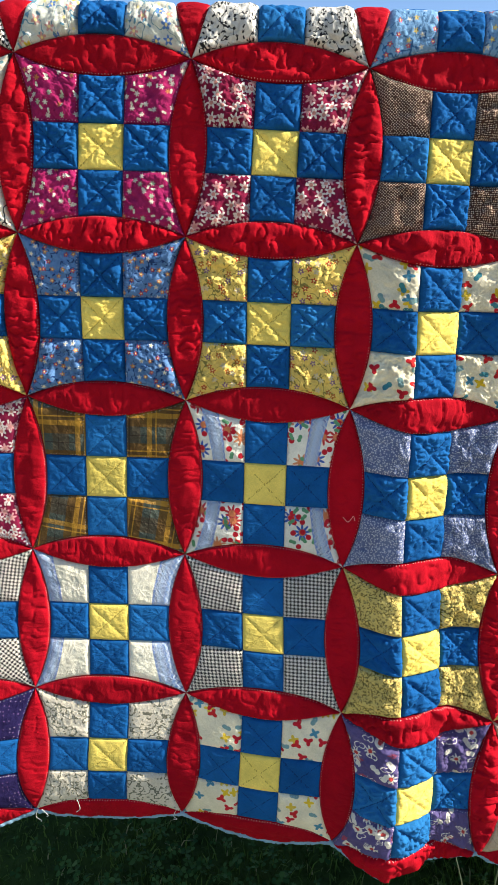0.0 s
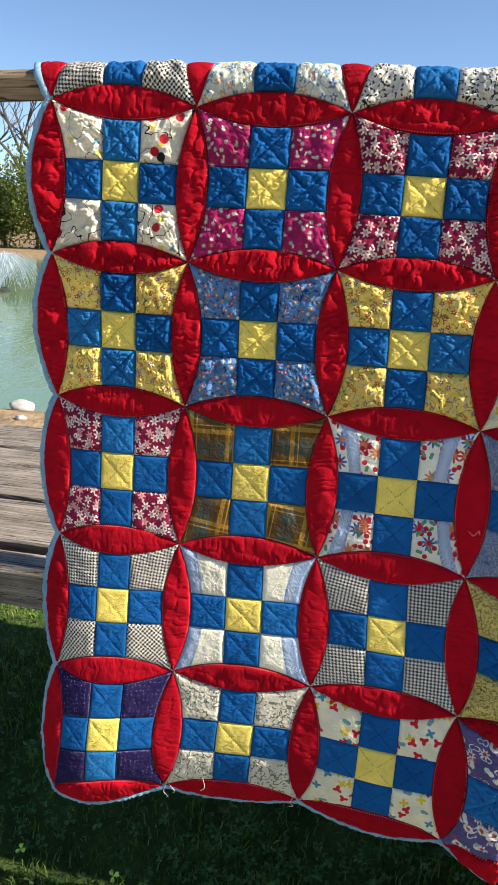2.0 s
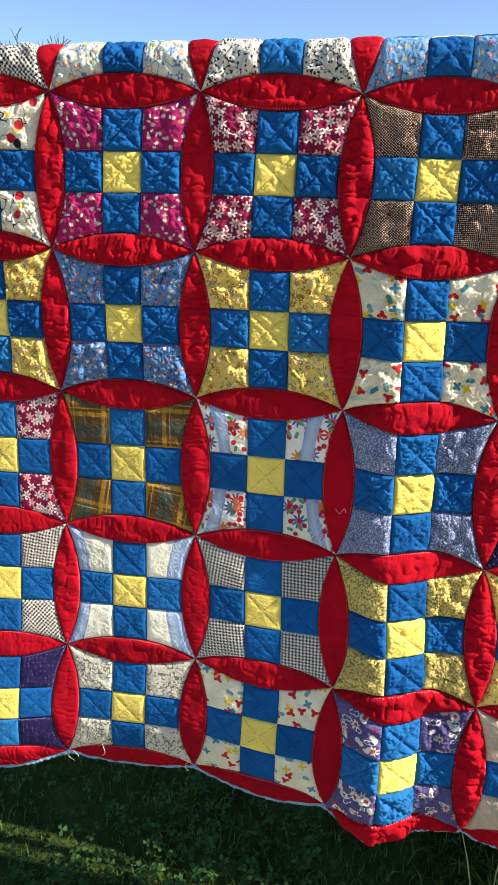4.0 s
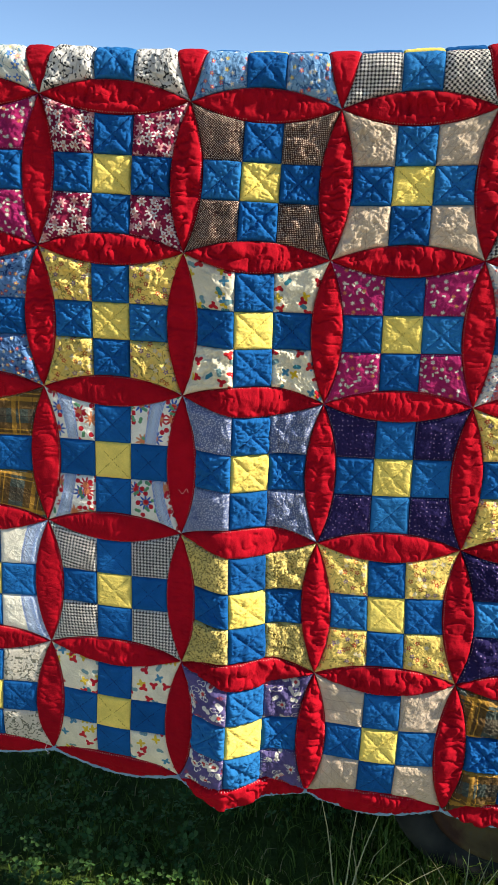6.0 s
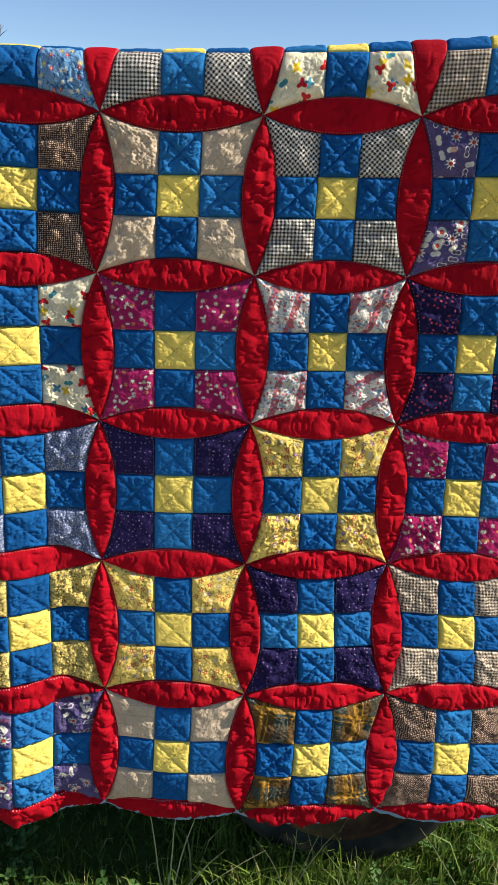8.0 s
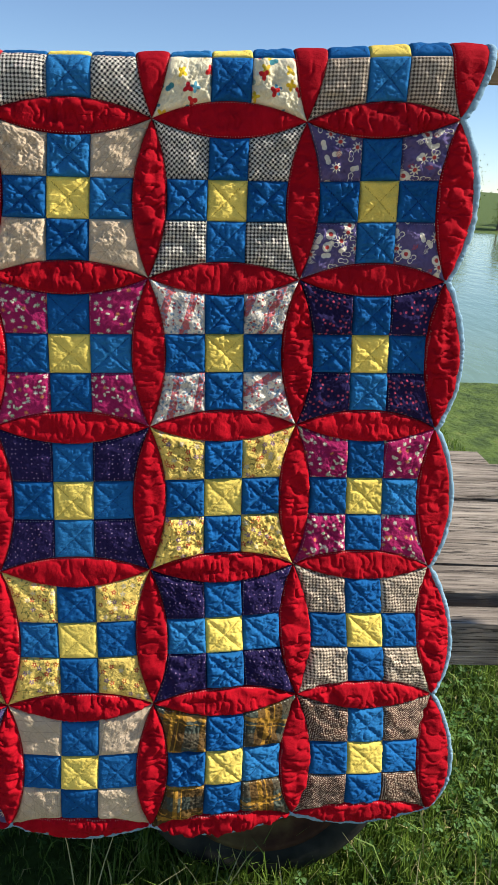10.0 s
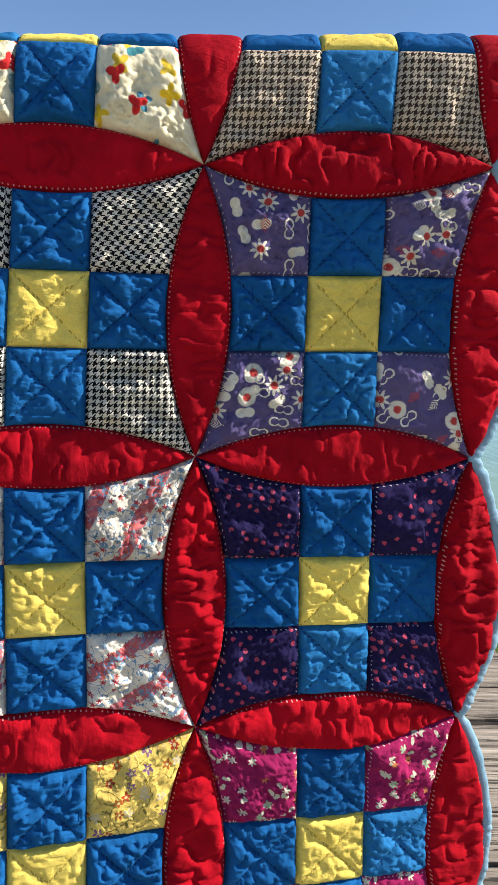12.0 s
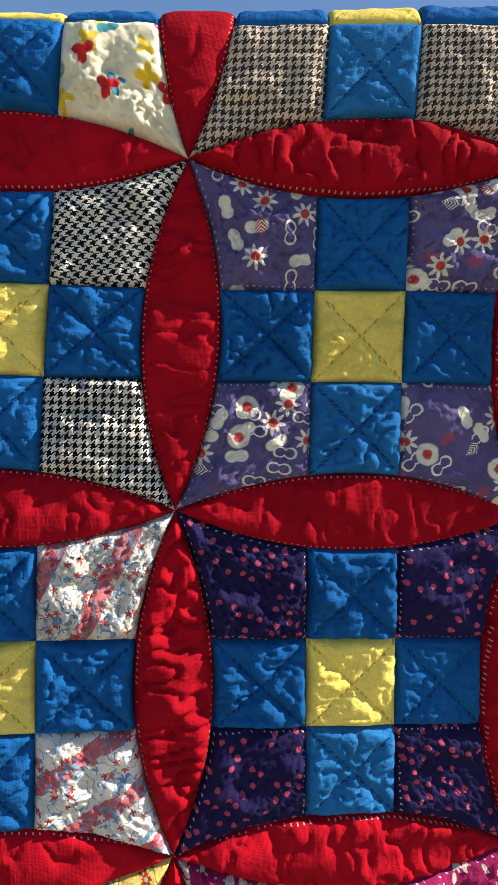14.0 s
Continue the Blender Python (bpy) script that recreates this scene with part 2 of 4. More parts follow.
def bordered(base, strong):
    """White cloth with a lace-like blue border band along its outer side, and large flowers where strong."""
    def f(n, p):
        s, t, _ = n.split(n.uv("patch"))
        r = n.chance()
        lo = n.math("MULTIPLY_ADD", r, -0.3, 0.62) if strong else n.math("MULTIPLY_ADD", r, -0.12, 0.66)
        hi = n.math("ADD", lo, 0.3 if strong else 0.5)
        zig = n.math("MULTIPLY", n.math("PINGPONG", n.math("MULTIPLY", t, 9.0), 0.5), 0.13)
        at = n.math("ADD", s, n.math("MULTIPLY", n.math("SUBTRACT", n.noise(p, 40, 1), 0.5), 0.05))
        c = n.mix(n.math("MULTIPLY", n.noise(p, 14, 2), 0.3), base, (0.8, 0.68, 0.32))
        if strong:
            c = flowers(n, p, c, 34, 0.46, 9, [(0.5, 0.04, 0.04), (0.06, 0.12, 0.36), (0.6, 0.25, 0.12), (0.5, 0.05, 0.06)], (0.62, 0.2, 0.08), 0.7, 0.7)
            c = flowers(n, p, c, 95, 0.42, 0, [(0.5, 0.02, 0.03)], None, 0.5, 0.25, 3.0)
            c = flowers(n, p, c, 60, 0.34, 2, [(0.12, 0.3, 0.14)], None, 0.9, 0.3, 6.1)
        inside = n.math("MULTIPLY", n.math("GREATER_THAN", at, lo), n.math("LESS_THAN", at, hi))
        c = n.mix(inside, c, (0.62, 0.68, 0.7))
        u = n.math("SUBTRACT", n.math("ADD", at, zig), lo)
        for start, wide, ink in ((0.02, 0.05, (0.08, 0.16, 0.4)), (0.1, 0.025, (0.03, 0.04, 0.1)), (0.15, 0.07, (0.22, 0.36, 0.56)), (0.245, 0.03, (0.04, 0.07, 0.22)), (0.3, 0.06, (0.16, 0.27, 0.5)), (0.4, 0.03, (0.05, 0.1, 0.3))):
            line = n.math("MULTIPLY", n.math("GREATER_THAN", u, start), n.math("LESS_THAN", u, start + wide))
            c = n.mix(n.math("MULTIPLY", n.math("MULTIPLY", line, inside), 0.9), c, ink)
        spots = n.math("LESS_THAN", n.math("FRACT", n.math("MULTIPLY", t, 22.0)), 0.4)
        row = n.math("LESS_THAN", n.math("ABSOLUTE", n.math("SUBTRACT", u, 0.185)), 0.02)
        return n.mix(n.math("MULTIPLY", n.math("MULTIPLY", spots, row), inside), c, (0.8, 0.8, 0.76))
    return f


def paisley(n, p):
    x, y, _ = n.split(p)
    c = n.mix(stripe(n, n.math("ADD", x, n.math("MULTIPLY", y, 0.3)), 24, 0.0, 0.3), (0.74, 0.66, 0.53), (0.52, 0.14, 0.14))
    c = stems(n, p, c, 110, 0.02, (0.2, 0.3, 0.4))
    return flowers(n, p, c, 135, 0.36, 5, [(0.45, 0.06, 0.08), (0.72, 0.64, 0.5), (0.2, 0.3, 0.36), (0.5, 0.12, 0.1)], None, 0.9, 0.75)


def ruled(colour, other):
    """Plain cloth with faint hand-quilted lines a thumb's width apart."""
    def f(n, p):
        c = plain(colour, other)(n, p)
        x, y, _ = n.split(n.vec("ADD", p, n.vec("SCALE", n.tree_noise(p, 40), scale=0.004)))
        lines = n.math("MAXIMUM", stripe(n, x, 52, 0.0, 0.04), n.math("MULTIPLY", stripe(n, n.math("ADD", x, y), 34, 0.0, 0.035), 0.7))
        return n.mix(n.math("MULTIPLY", lines, 0.55), c, (0.2, 0.15, 0.1))
    return f


def garden(n, p):
    """Dusky purple with scattered cream flowers, round fruits, bows and ferns."""
    cream, red = (0.72, 0.66, 0.52), (0.5, 0.06, 0.05)
    c = n.mix(n.range(n.noise(p, 20, 3), 0.35, 0.65), (0.1, 0.078, 0.18), (0.13, 0.1, 0.21))
    c = flowers(n, p, c, 44, 0.34, 2, [cream], None, 0.9, 0.4, 2.7, core=0.3)
    twigs = n.cells(n.vec("ADD", n.vec("SCALE", p, scale=40.0), (5.3, 1.1, 0)), 0.7)
    off = n.vec("SUBTRACT", n.vec("ADD", n.vec("SCALE", p, scale=40.0), (5.3, 1.1, 0)), twigs.outputs["Position"])
    far = n.vec("LENGTH", off)
    x, y, _ = n.split(off)
    r, g, b = n.split(twigs.outputs["Color"])
    ring = n.math("LESS_THAN", n.math("ABSOLUTE", n.math("SUBTRACT", far, n.math("MULTIPLY_ADD", n.math("COSINE", n.math("MULTIPLY", n.math("ARCTAN2", y, x), 2.0)), 0.12, 0.2))), 0.035)
    c = n.mix(n.math("MULTIPLY", ring, n.math("LESS_THAN", b, 0.45)), c, cream)
    fern = n.math("MULTIPLY", n.math("LESS_THAN", n.math("FRACT", n.math("MULTIPLY", n.math("ADD", x, n.math("ABSOLUTE", y)), 11.0)), 0.45), n.math("LESS_THAN", n.math("ADD", n.math("ABSOLUTE", n.math("MULTIPLY", y, 1.6)), n.math("ABSOLUTE", x)), 0.3))
    c = n.mix(n.math("MULTIPLY", fern, n.math("GREATER_THAN", b, 0.6)), c, n.mix(n.math("GREATER_THAN", g, 0.6), cream, red))
    c = flowers(n, p, c, 36, 0.31, 8, [cream], red, 0.8, 0.4, core=0.38)
    return flowers(n, p, c, 33, 0.26, 0, [cream], red, 0.9, 0.3, 8.6, core=0.45)


CREAM, NAVY = (0.78, 0.69, 0.5), (0.02, 0.014, 0.06)
ORDER = {
    "black_check": check((0.008, 0.008, 0.01), (0.7, 0.65, 0.53), 172),
    "fine_check": check((0.008, 0.008, 0.01), (0.76, 0.7, 0.56), 165),
    "brown_check": check((0.05, 0.034, 0.024), (0.62, 0.51, 0.37), 172),
    "pale_floral": calico((0.6, 0.6, 0.48), (0.12, 0.25, 0.3), [(0.6, 0.45, 0.05), (0.1, 0.2, 0.45), (0.55, 0.3, 0.25), (0.65, 0.6, 0.45)], 55, 0.36),
    "white_sprig": blossom((0.66, 0.62, 0.52), [(0.03, 0.03, 0.03)], None, 95, 0.22, 0.8, 0.012),
    "sky_floral": calico((0.17, 0.32, 0.48), (0.04, 0.12, 0.25), [(0.5, 0.08, 0.1), (0.6, 0.6, 0.55), (0.55, 0.4, 0.1)], 70, 0.26),
    "cream_cherry": cherries(CREAM),
    "cream_bouquet": bouquet((0.8, 0.71, 0.47)),
    "magenta": blossom((0.34, 0.018, 0.095), [(0.66, 0.6, 0.45), (0.55, 0.2, 0.08), (0.4, 0.48, 0.3), (0.66, 0.6, 0.5)], None, 62, 0.24, 0.8),
    "maroon_floral": blossom((0.22, 0.014, 0.045), [(0.7, 0.6, 0.5), (0.68, 0.62, 0.54), (0.62, 0.3, 0.28)], (0.55, 0.25, 0.2), 62, 0.5, 0.95),
    "brown_dot": dots((0.06, 0.028, 0.018), [(0.55, 0.42, 0.3)], 330, 0.3, 0.95, 0.2),
    "beige": ruled((0.66, 0.5, 0.33), (0.57, 0.44, 0.28)),
    "plum_floral": garden,
    "yellow_floral": calico((0.85, 0.6, 0.14), (0.3, 0.24, 0.06), [(0.5, 0.06, 0.03), (0.68, 0.55, 0.35), (0.25, 0.13, 0.22), (0.5, 0.14, 0.03)], 72, 0.33),
    "blue_calico": calico((0.1, 0.2, 0.36), (0.02, 0.05, 0.14), [(0.5, 0.2, 0.06), (0.6, 0.58, 0.5), (0.4, 0.05, 0.06)], 80, 0.3),
    "paisley": paisley,
    "red_dot": dots(NAVY, [(0.45, 0.06, 0.11), (0.42, 0.07, 0.12)], 105, 0.22, 0.6, 0.55),
    "pin_dot": dots(NAVY, [(0.2, 0.11, 0.24), (0.34, 0.24, 0.36)], 120, 0.13, 0.7, 0.5),
    "brown_plaid": plaid((0.135, 0.075, 0.022), (0.6, 0.3, 0.035), (0.035, 0.02, 0.015), 15),
    "border_floral": bordered((0.76, 0.74, 0.62), True),
    "border_stripe": bordered((0.84, 0.78, 0.6), False),
    "slate_tiny": blossom((0.14, 0.17, 0.28), [(0.5, 0.52, 0.55)], None, 260, 0.34, 0.9),
    "yellow_tiny": blossom((0.72, 0.54, 0.15), [(0.16, 0.12, 0.03)], (0.68, 0.56, 0.22), 150, 0.3, 0.95, 0.02),
    "cream_worn": blossom((0.68, 0.6, 0.44), [(0.2, 0.19, 0.13)], None, 75, 0.16, 0.9, 0.02),
}
PRINTS = {k: cloth("cotton " + k.replace("_", " "), f, seams=((0.7, 0.66, 0.58), 0.03, 15.0, False)) for k, f in ORDER.items()}
RED = cloth("red cotton", plain((0.4, 0.004, 0.012), (0.34, 0.0035, 0.011)), seams=((0.75, 0.5, 0.42), 0.035, 56.0, True), pucker=0.8, stretch=(1, 0.3, 1))
def dyed(fresh, faded, share):
    """Plain cloth of which some patches have faded more than others."""
    def f(n, p):
        c = n.mix(n.range(n.noise(p, 12, 3), 0.35, 0.65), fresh, tuple(v * 0.82 for v in fresh))
        return n.mix(n.range(n.chance(), 1 - share, 1.0), c, faded)
    return f


BLUE = cloth("blue cotton", dyed((0.01, 0.105, 0.3), (0.022, 0.15, 0.34), 0.3), stitch_shade=(0.006, 0.02, 0.08), pucker=1.3, stretch=(0.45, 1, 1))
YELLOW = cloth("yellow cotton", plain((0.9, 0.68, 0.14), (0.82, 0.61, 0.12)), stitch_shade=(0.3, 0.2, 0.03), stretch=(0.45, 1, 1))
BINDING = cloth("pale blue binding", plain((0.26, 0.4, 0.49), (0.2, 0.33, 0.42)))
BACKING = cloth("blue backing", plain((0.1, 0.2, 0.34)))


# ---- mesh helpers ----
def mesh_of(name, verts, faces, material, smooth=True, uvs=None):
    """A mesh from arrays: corners, quads or triangles as index rows, and maps of coordinates by corner."""
    me = bpy.data.meshes.new(name)
    verts = np.asarray(verts, dtype=np.float32)
    faces = np.asarray(faces, dtype=np.int32)
    k = faces.shape[1]
    me.vertices.add(len(verts))
    me.vertices.foreach_set("co", verts.ravel())
    me.loops.add(faces.size)
    me.loops.foreach_set("vertex_index", faces.ravel())
    me.polygons.add(len(faces))
    me.polygons.foreach_set("loop_start", np.arange(0, faces.size, k, dtype=np.int32))
    me.polygons.foreach_set("loop_total", np.full(len(faces), k, dtype=np.int32))
    me.polygons.foreach_set("use_smooth", np.full(len(faces), smooth))
    for key, co in (uvs or {}).items():
        layer = me.uv_layers.new(name=key)
        layer.data.foreach_set("uv", np.asarray(co, dtype=np.float32)[faces.ravel()].ravel())
    me.materials.append(material)
    me.update(calc_edges=True)
    return me


def part(name, data, material, parent, label=""):
    """Links a mesh or a bmesh as one object under a thing."""
    if isinstance(data, bmesh.types.BMesh):
        me = bpy.data.meshes.new(name)
        data.to_mesh(me)
        data.free()
        me.materials.append(material)
        data = me
    ob = new(name, data)
    if parent:
        ob.parent = parent
    return tagged(ob, label)


def thing(name, label, category, group="", kind="", at=(0, 0, 0)):
    ob = new(name)
    ob.location = at
    ob.empty_display_size = 0.05
    return tagged(ob, label, category, group, kind)


def box(lo, hi, bevel=0.0, bm=None, m=None):
    bm = bm or bmesh.new()
    r = bmesh.ops.create_cube(bm, size=1.0)
    lo, hi = Vector(lo), Vector(hi)
    for v in r["verts"]:
        v.co = Vector((lo[k] + (v.co[k] + 0.5) * (hi[k] - lo[k]) for k in range(3)))
        if m:
            v.co = m @ v.co
    if bevel:
        es = list({e for v in r["verts"] for e in v.link_edges})
        bmesh.ops.bevel(bm, geom=es, offset=bevel, segments=2, affect="EDGES", profile=0.6)
    return bm


def grid_faces(n, m, start=0):
    i = np.arange(n - 1)[:, None] * m + np.arange(m - 1)[None, :] + start
    return np.stack([i, i + m, i + m + 1, i + 1], -1).reshape(-1, 4)


def lattice(x, y, seed):
    """Smooth value noise, -1 to 1, with a wavelength of about two units."""
    xi, yi = np.floor(x), np.floor(y)
    fx, fy = x - xi, y - yi
    fx, fy = fx * fx * fx * (fx * (fx * 6 - 15) + 10), fy * fy * fy * (fy * (fy * 6 - 15) + 10)

    def at(p, q):
        h = np.sin(p * 127.1 + q * 311.7 + seed * 74.7) * 43758.5453
        return (h - np.floor(h)) * 2 - 1
    return (at(xi, yi) * (1 - fx) + at(xi + 1, yi) * fx) * (1 - fy) + (at(xi, yi + 1) * (1 - fx) + at(xi + 1, yi + 1) * fx) * fy


# ---- the quilt's cloth: a counts blocks across, b counts rows down from the first seam below the rail ----
PITCH, BEND = 0.25, 0.034
MELON, HALF = 0.111, 0.13
COLUMNS, TOP, ROWS = 7, -4, 5


def along(table, u):
    """Smooth curve through the values of a table at 0, 1, 2 ..."""
    v = np.array(table)
    k = np.clip(np.floor(u).astype(int), 0, len(v) - 2)
    f = u - k
    p0, p1, p2, p3 = v[np.maximum(k - 1, 0)], v[k], v[k + 1], v[np.minimum(k + 2, len(v) - 1)]
    m1, m2 = (p2 - p0) / 2, (p3 - p1) / 2
    return (2 * f**3 - 3 * f**2 + 1) * p1 + (f**3 - 2 * f**2 + f) * m1 + (-2 * f**3 + 3 * f**2) * p2 + (f**3 - f**2) * m2


# how the seams sag, column by column and row by row
CREST = (1.938, 1.944, 1.946, 1.946, 1.948, 1.963, 1.986, 2.011)
DRIFT, ROW_DRIFT = (-0.0015, -0.00507, -0.00073, 0.00554, 0.00689, 0.01033, 0.0045, 0.0015), (0, 0.00038, 0.00751, 0.0129, 0.02377, 0.02171)
DEPTH, ROW_DEPTH = (0.01053, 0.02495, 0.03828, 0.04877, 0.05376, 0.05424, 0.04893, 0.04053), (0, -0.02888, -0.08109, -0.1768, -0.33084, -0.48985)
SAG, ROW_SAG = (0.01047, 0.00449, 0.00216, -0.00453, -0.01028, -0.00153, 0.01002, 0.0292), (0, 0.00191, 0.00396, -0.00037, 0.01328, 0.0207)


def twist(c, j, k):
    """The part of the drift that grows both across and down."""
    return c * j * (k[0] / 10 + k[1] * j / 50 + k[2] * c / 50 + k[3] * c * j / 400 + k[4] * c * c / 400)


def sway(c, j, k):
    """Wide waves across the cloth that grow towards the hem, and the loose western corner."""
    w = c * math.pi / 3.5
    return 0.1 * (j / 5) ** 2 * (k[0] * np.sin(w) + k[1] * np.cos(w) + k[2] * np.sin(2 * w) + k[3] * np.exp(-1.5 * c))


def ridge(d):
    """A fold with a gentle western flank and a steeper eastern one."""
    return np.where(d < 0, np.exp(-((d / 0.27) ** 2)), np.clip(1 - d / 0.32, 0, 1))


def hang(a, b):
    """Where the cloth hangs: x, y, z for a and b."""
    j = np.maximum(b, 0.0)
    c = np.clip(a, -0.2, 7.2)
    x = 0.25 * a + along(DRIFT, c) + along(ROW_DRIFT, j) + twist(c, j, (-0.02346, -0.04579, -0.00588, 0.08367, 0.04421)) + sway(c, j, (0.17891, -0.33405, -0.00144, 0.35434))
    y = along(DEPTH, c) + along(ROW_DEPTH, j) + twist(c, j, (-0.17298, 0.52623, 0.11454, -0.49749, 0.04069)) + sway(c, j, (1.13379, 0.63357, 0.26528, 2.95255))
    z = 1.87 - 0.25 * j + along(SAG, c) + along(ROW_SAG, j) + twist(c, j, (-0.00306, 0.02299, 0.08668, -0.10994, -0.09515)) + sway(c, j, (-0.31569, 0.255, -0.0956, -0.61264))
    # one standing fold, and soft waves towards the hem
    grow = np.minimum(1, j / 1.2)
    y = y - grow * (0.016 + 0.0055 * j) * ridge(a - 3.36) + 0.008 * grow * np.exp(-((a - 3.75) / 0.2) ** 2) - 0.013 * grow * np.exp(-((a - 5.0) / 0.45) ** 2)
    y = y - 0.0022 * j * np.sin(a * math.pi) ** 2 * np.where(a > 4, 1.0, 0.6)
    z = z + 0.006 * np.exp(-((a - 1.5) / 0.8) ** 2) * (j / 5) ** 2
    up = np.maximum(-b, 0.0) * PITCH
    crest = along(CREST, np.clip(c, 0, 7))
    rise = np.where(j > 0, 10.0, crest - BEND - z)
    turn = np.clip((up - rise) / BEND, 0, math.pi)
    over = np.maximum(up - rise - BEND * math.pi, 0)
    z = z + np.minimum(up, rise) + BEND * np.sin(turn) - over
    y = y + BEND * (1 - np.cos(turn)) + 0.05 * over
    return np.stack([x, y, z], -1)


def melon(s):
    """Half the width of a melon at s (0 to 1) of its length."""
    return MELON * (1 - (2 * s - 1) ** 2)


def pillow(v):
    """Rounded tops between narrow creases where the noise v is zero."""
    return 1 - (1 - np.minimum(np.abs(v) * 1.7, 1)) ** 2


def bulge(kind, a, b, s, t, dist, seed, strength):
    """Height of the stuffed and puckered cloth over its seams."""
    x, y = a * PITCH * 1000, b * PITCH * 1000
    strength = strength * np.clip(1 + 4 * (b + 0.17), 0.2, 1)
    edge, dome = 1 - np.exp(-dist / 2.6), 1 - np.exp(-dist / 9)
    wx, wy = x + 3 * lattice(y / 9, x / 9, seed + 21), y + 3 * lattice(x / 9, y / 9, seed + 22)
    if kind in ("blue", "yellow"):
        cross = np.minimum(np.abs(s - t), np.abs(s + t - 1)) * 48
        sewn = 1 - np.exp(-cross / 3.2)
        puff = pillow(lattice(wx / 9.5, wy / 6.2, seed)) + 0.35 * pillow(lattice(wx / 4.6, wy / 3.4, seed + 5))
        h = edge * (0.8 + (0.35 + 0.65 * sewn) * (0.6 + strength * ((5.0 if kind == "blue" else 3.4) * puff + 2.4 * sewn + 2.6 * lattice(x / 22, y / 22, seed + 8))))
    elif kind == "print":
        tilt = 0.9 * lattice(x / 50, y / 50, seed + 9)
        px, py = wx + tilt * wy, wy - tilt * wx
        fold = pillow(lattice(px / 15, py / 6.5, seed + 1)) + 0.3 * pillow(lattice(wx / 5, wy / 4, seed + 4))
        h = edge * (0.8 + 1.6 * dome + strength * (3.5 * dome + 5.2 * lattice(wx / 17, wy / 15, seed) + 4.4 * fold))
    else:
        along_it, across = (x, y) if kind == "flat" else (y, x)
        pleat = pillow(lattice(along_it / 9 + 0.5 * lattice(across / 12, along_it / 14, seed), across / 24, seed + 2))
        crimp = pillow(lattice(along_it / 3.4, across / 9, seed + 3))
        near = np.exp(-dist / 6)
        h = edge * (0.8 + 2.0 * dome + strength * (2.6 * dome + 5.0 * pleat + 2.8 * crimp * near + 5.2 * lattice(along_it / 24, across / 20, seed + 7)))
    h = h - 2.0 * np.exp(-dist / 1.2)
    return (h + edge * 0.4 * strength * lattice(x / 2.6, y / 2.6, seed + 11)) * 0.001


def sew(name, kind, a, b, material, parent, seed, strength=1.0, label="", turned=False):
    """One patch from its grid of a and b, bulged over the hang."""
    n, m = a.shape
    p, e = hang(a, b), 0.004
    da, db = hang(a + e, b) - hang(a - e, b), hang(a, b + e) - hang(a, b - e)
    nor = np.cross(db, da)
    nor /= np.linalg.norm(nor, axis=-1, keepdims=True)
    s, t = np.meshgrid(np.linspace(0, 1, n), np.linspace(0, 1, m), indexing="ij")
    flat = np.stack([a, b], -1) * PITCH * 1000
    width = np.linalg.norm(flat[-1:, :] - flat[:1, :], axis=-1)
    height = np.linalg.norm(flat[:, -1:] - flat[:, :1], axis=-1)
    dist = np.minimum(np.minimum(s, 1 - s) * width, np.minimum(t, 1 - t) * height)
    h = bulge(kind, a, b, s, t, dist, seed, strength)
    p = p + nor * h[..., None]
    rnd = random.Random(seed * 7 + 1)
    w = rnd.choice((0.0, 0.1, -0.15, 0.8, -0.7, 1.57)) if kind == "print" else (math.pi / 2 if kind == "tall" else 0.0)
    u, v = flat[..., 0] * 0.001, flat[..., 1] * 0.001
    uv = np.stack([u * math.cos(w) - v * math.sin(w) + rnd.random(), u * math.sin(w) + v * math.cos(w) + rnd.random()], -1)
    me = mesh_of(name, p.reshape(-1, 3), grid_faces(n, m), material, True,
                 {"cloth": uv.reshape(-1, 2), "patch": np.stack([t, s] if turned else [s, t], -1).reshape(-1, 2)})
    return part(name, me, material, parent, label)


def square(n):
    return np.meshgrid(np.linspace(-HALF, HALF, n), np.linspace(-HALF, HALF, n), indexing="ij")


def side_square(n):
    """The square east of the middle, up to the melon's curve."""
    y = np.linspace(-HALF, HALF, n)
    s, yy = np.meshgrid(np.linspace(0, 1, n), y, indexing="ij")
    return HALF + s * (0.5 - melon(yy + 0.5) - HALF), yy


def corner(n):
    """The four-sided print between middle lines and two melon curves."""
    s, t = np.meshgrid(np.linspace(0, 1, n), np.linspace(0, 1, n), indexing="ij")
    reach = 0.5 - float(melon(HALF + 0.5))
    lo = np.stack([HALF + s * (reach - HALF), np.full_like(s, HALF)], -1)
    xh = HALF + s * (0.5 - HALF)
    hi = np.stack([xh, 0.5 - melon(xh + 0.5)], -1)
    le = np.stack([np.full_like(t, HALF), HALF + t * (reach - HALF)], -1)
    yr = HALF + t * (0.5 - HALF)
    ri = np.stack([0.5 - melon(yr + 0.5), yr], -1)
    c00, c10, c01, c11 = (np.array(c) for c in ((HALF, HALF), (reach, HALF), (HALF, reach), (0.5, 0.5)))
    S, T = s[..., None], t[..., None]
    c = lo * (1 - T) + hi * T + le * (1 - S) + ri * S - (c00 * (1 - S) * (1 - T) + c10 * S * (1 - T) + c01 * (1 - S) * T + c11 * S * T)
    return c[..., 0], c[..., 1]


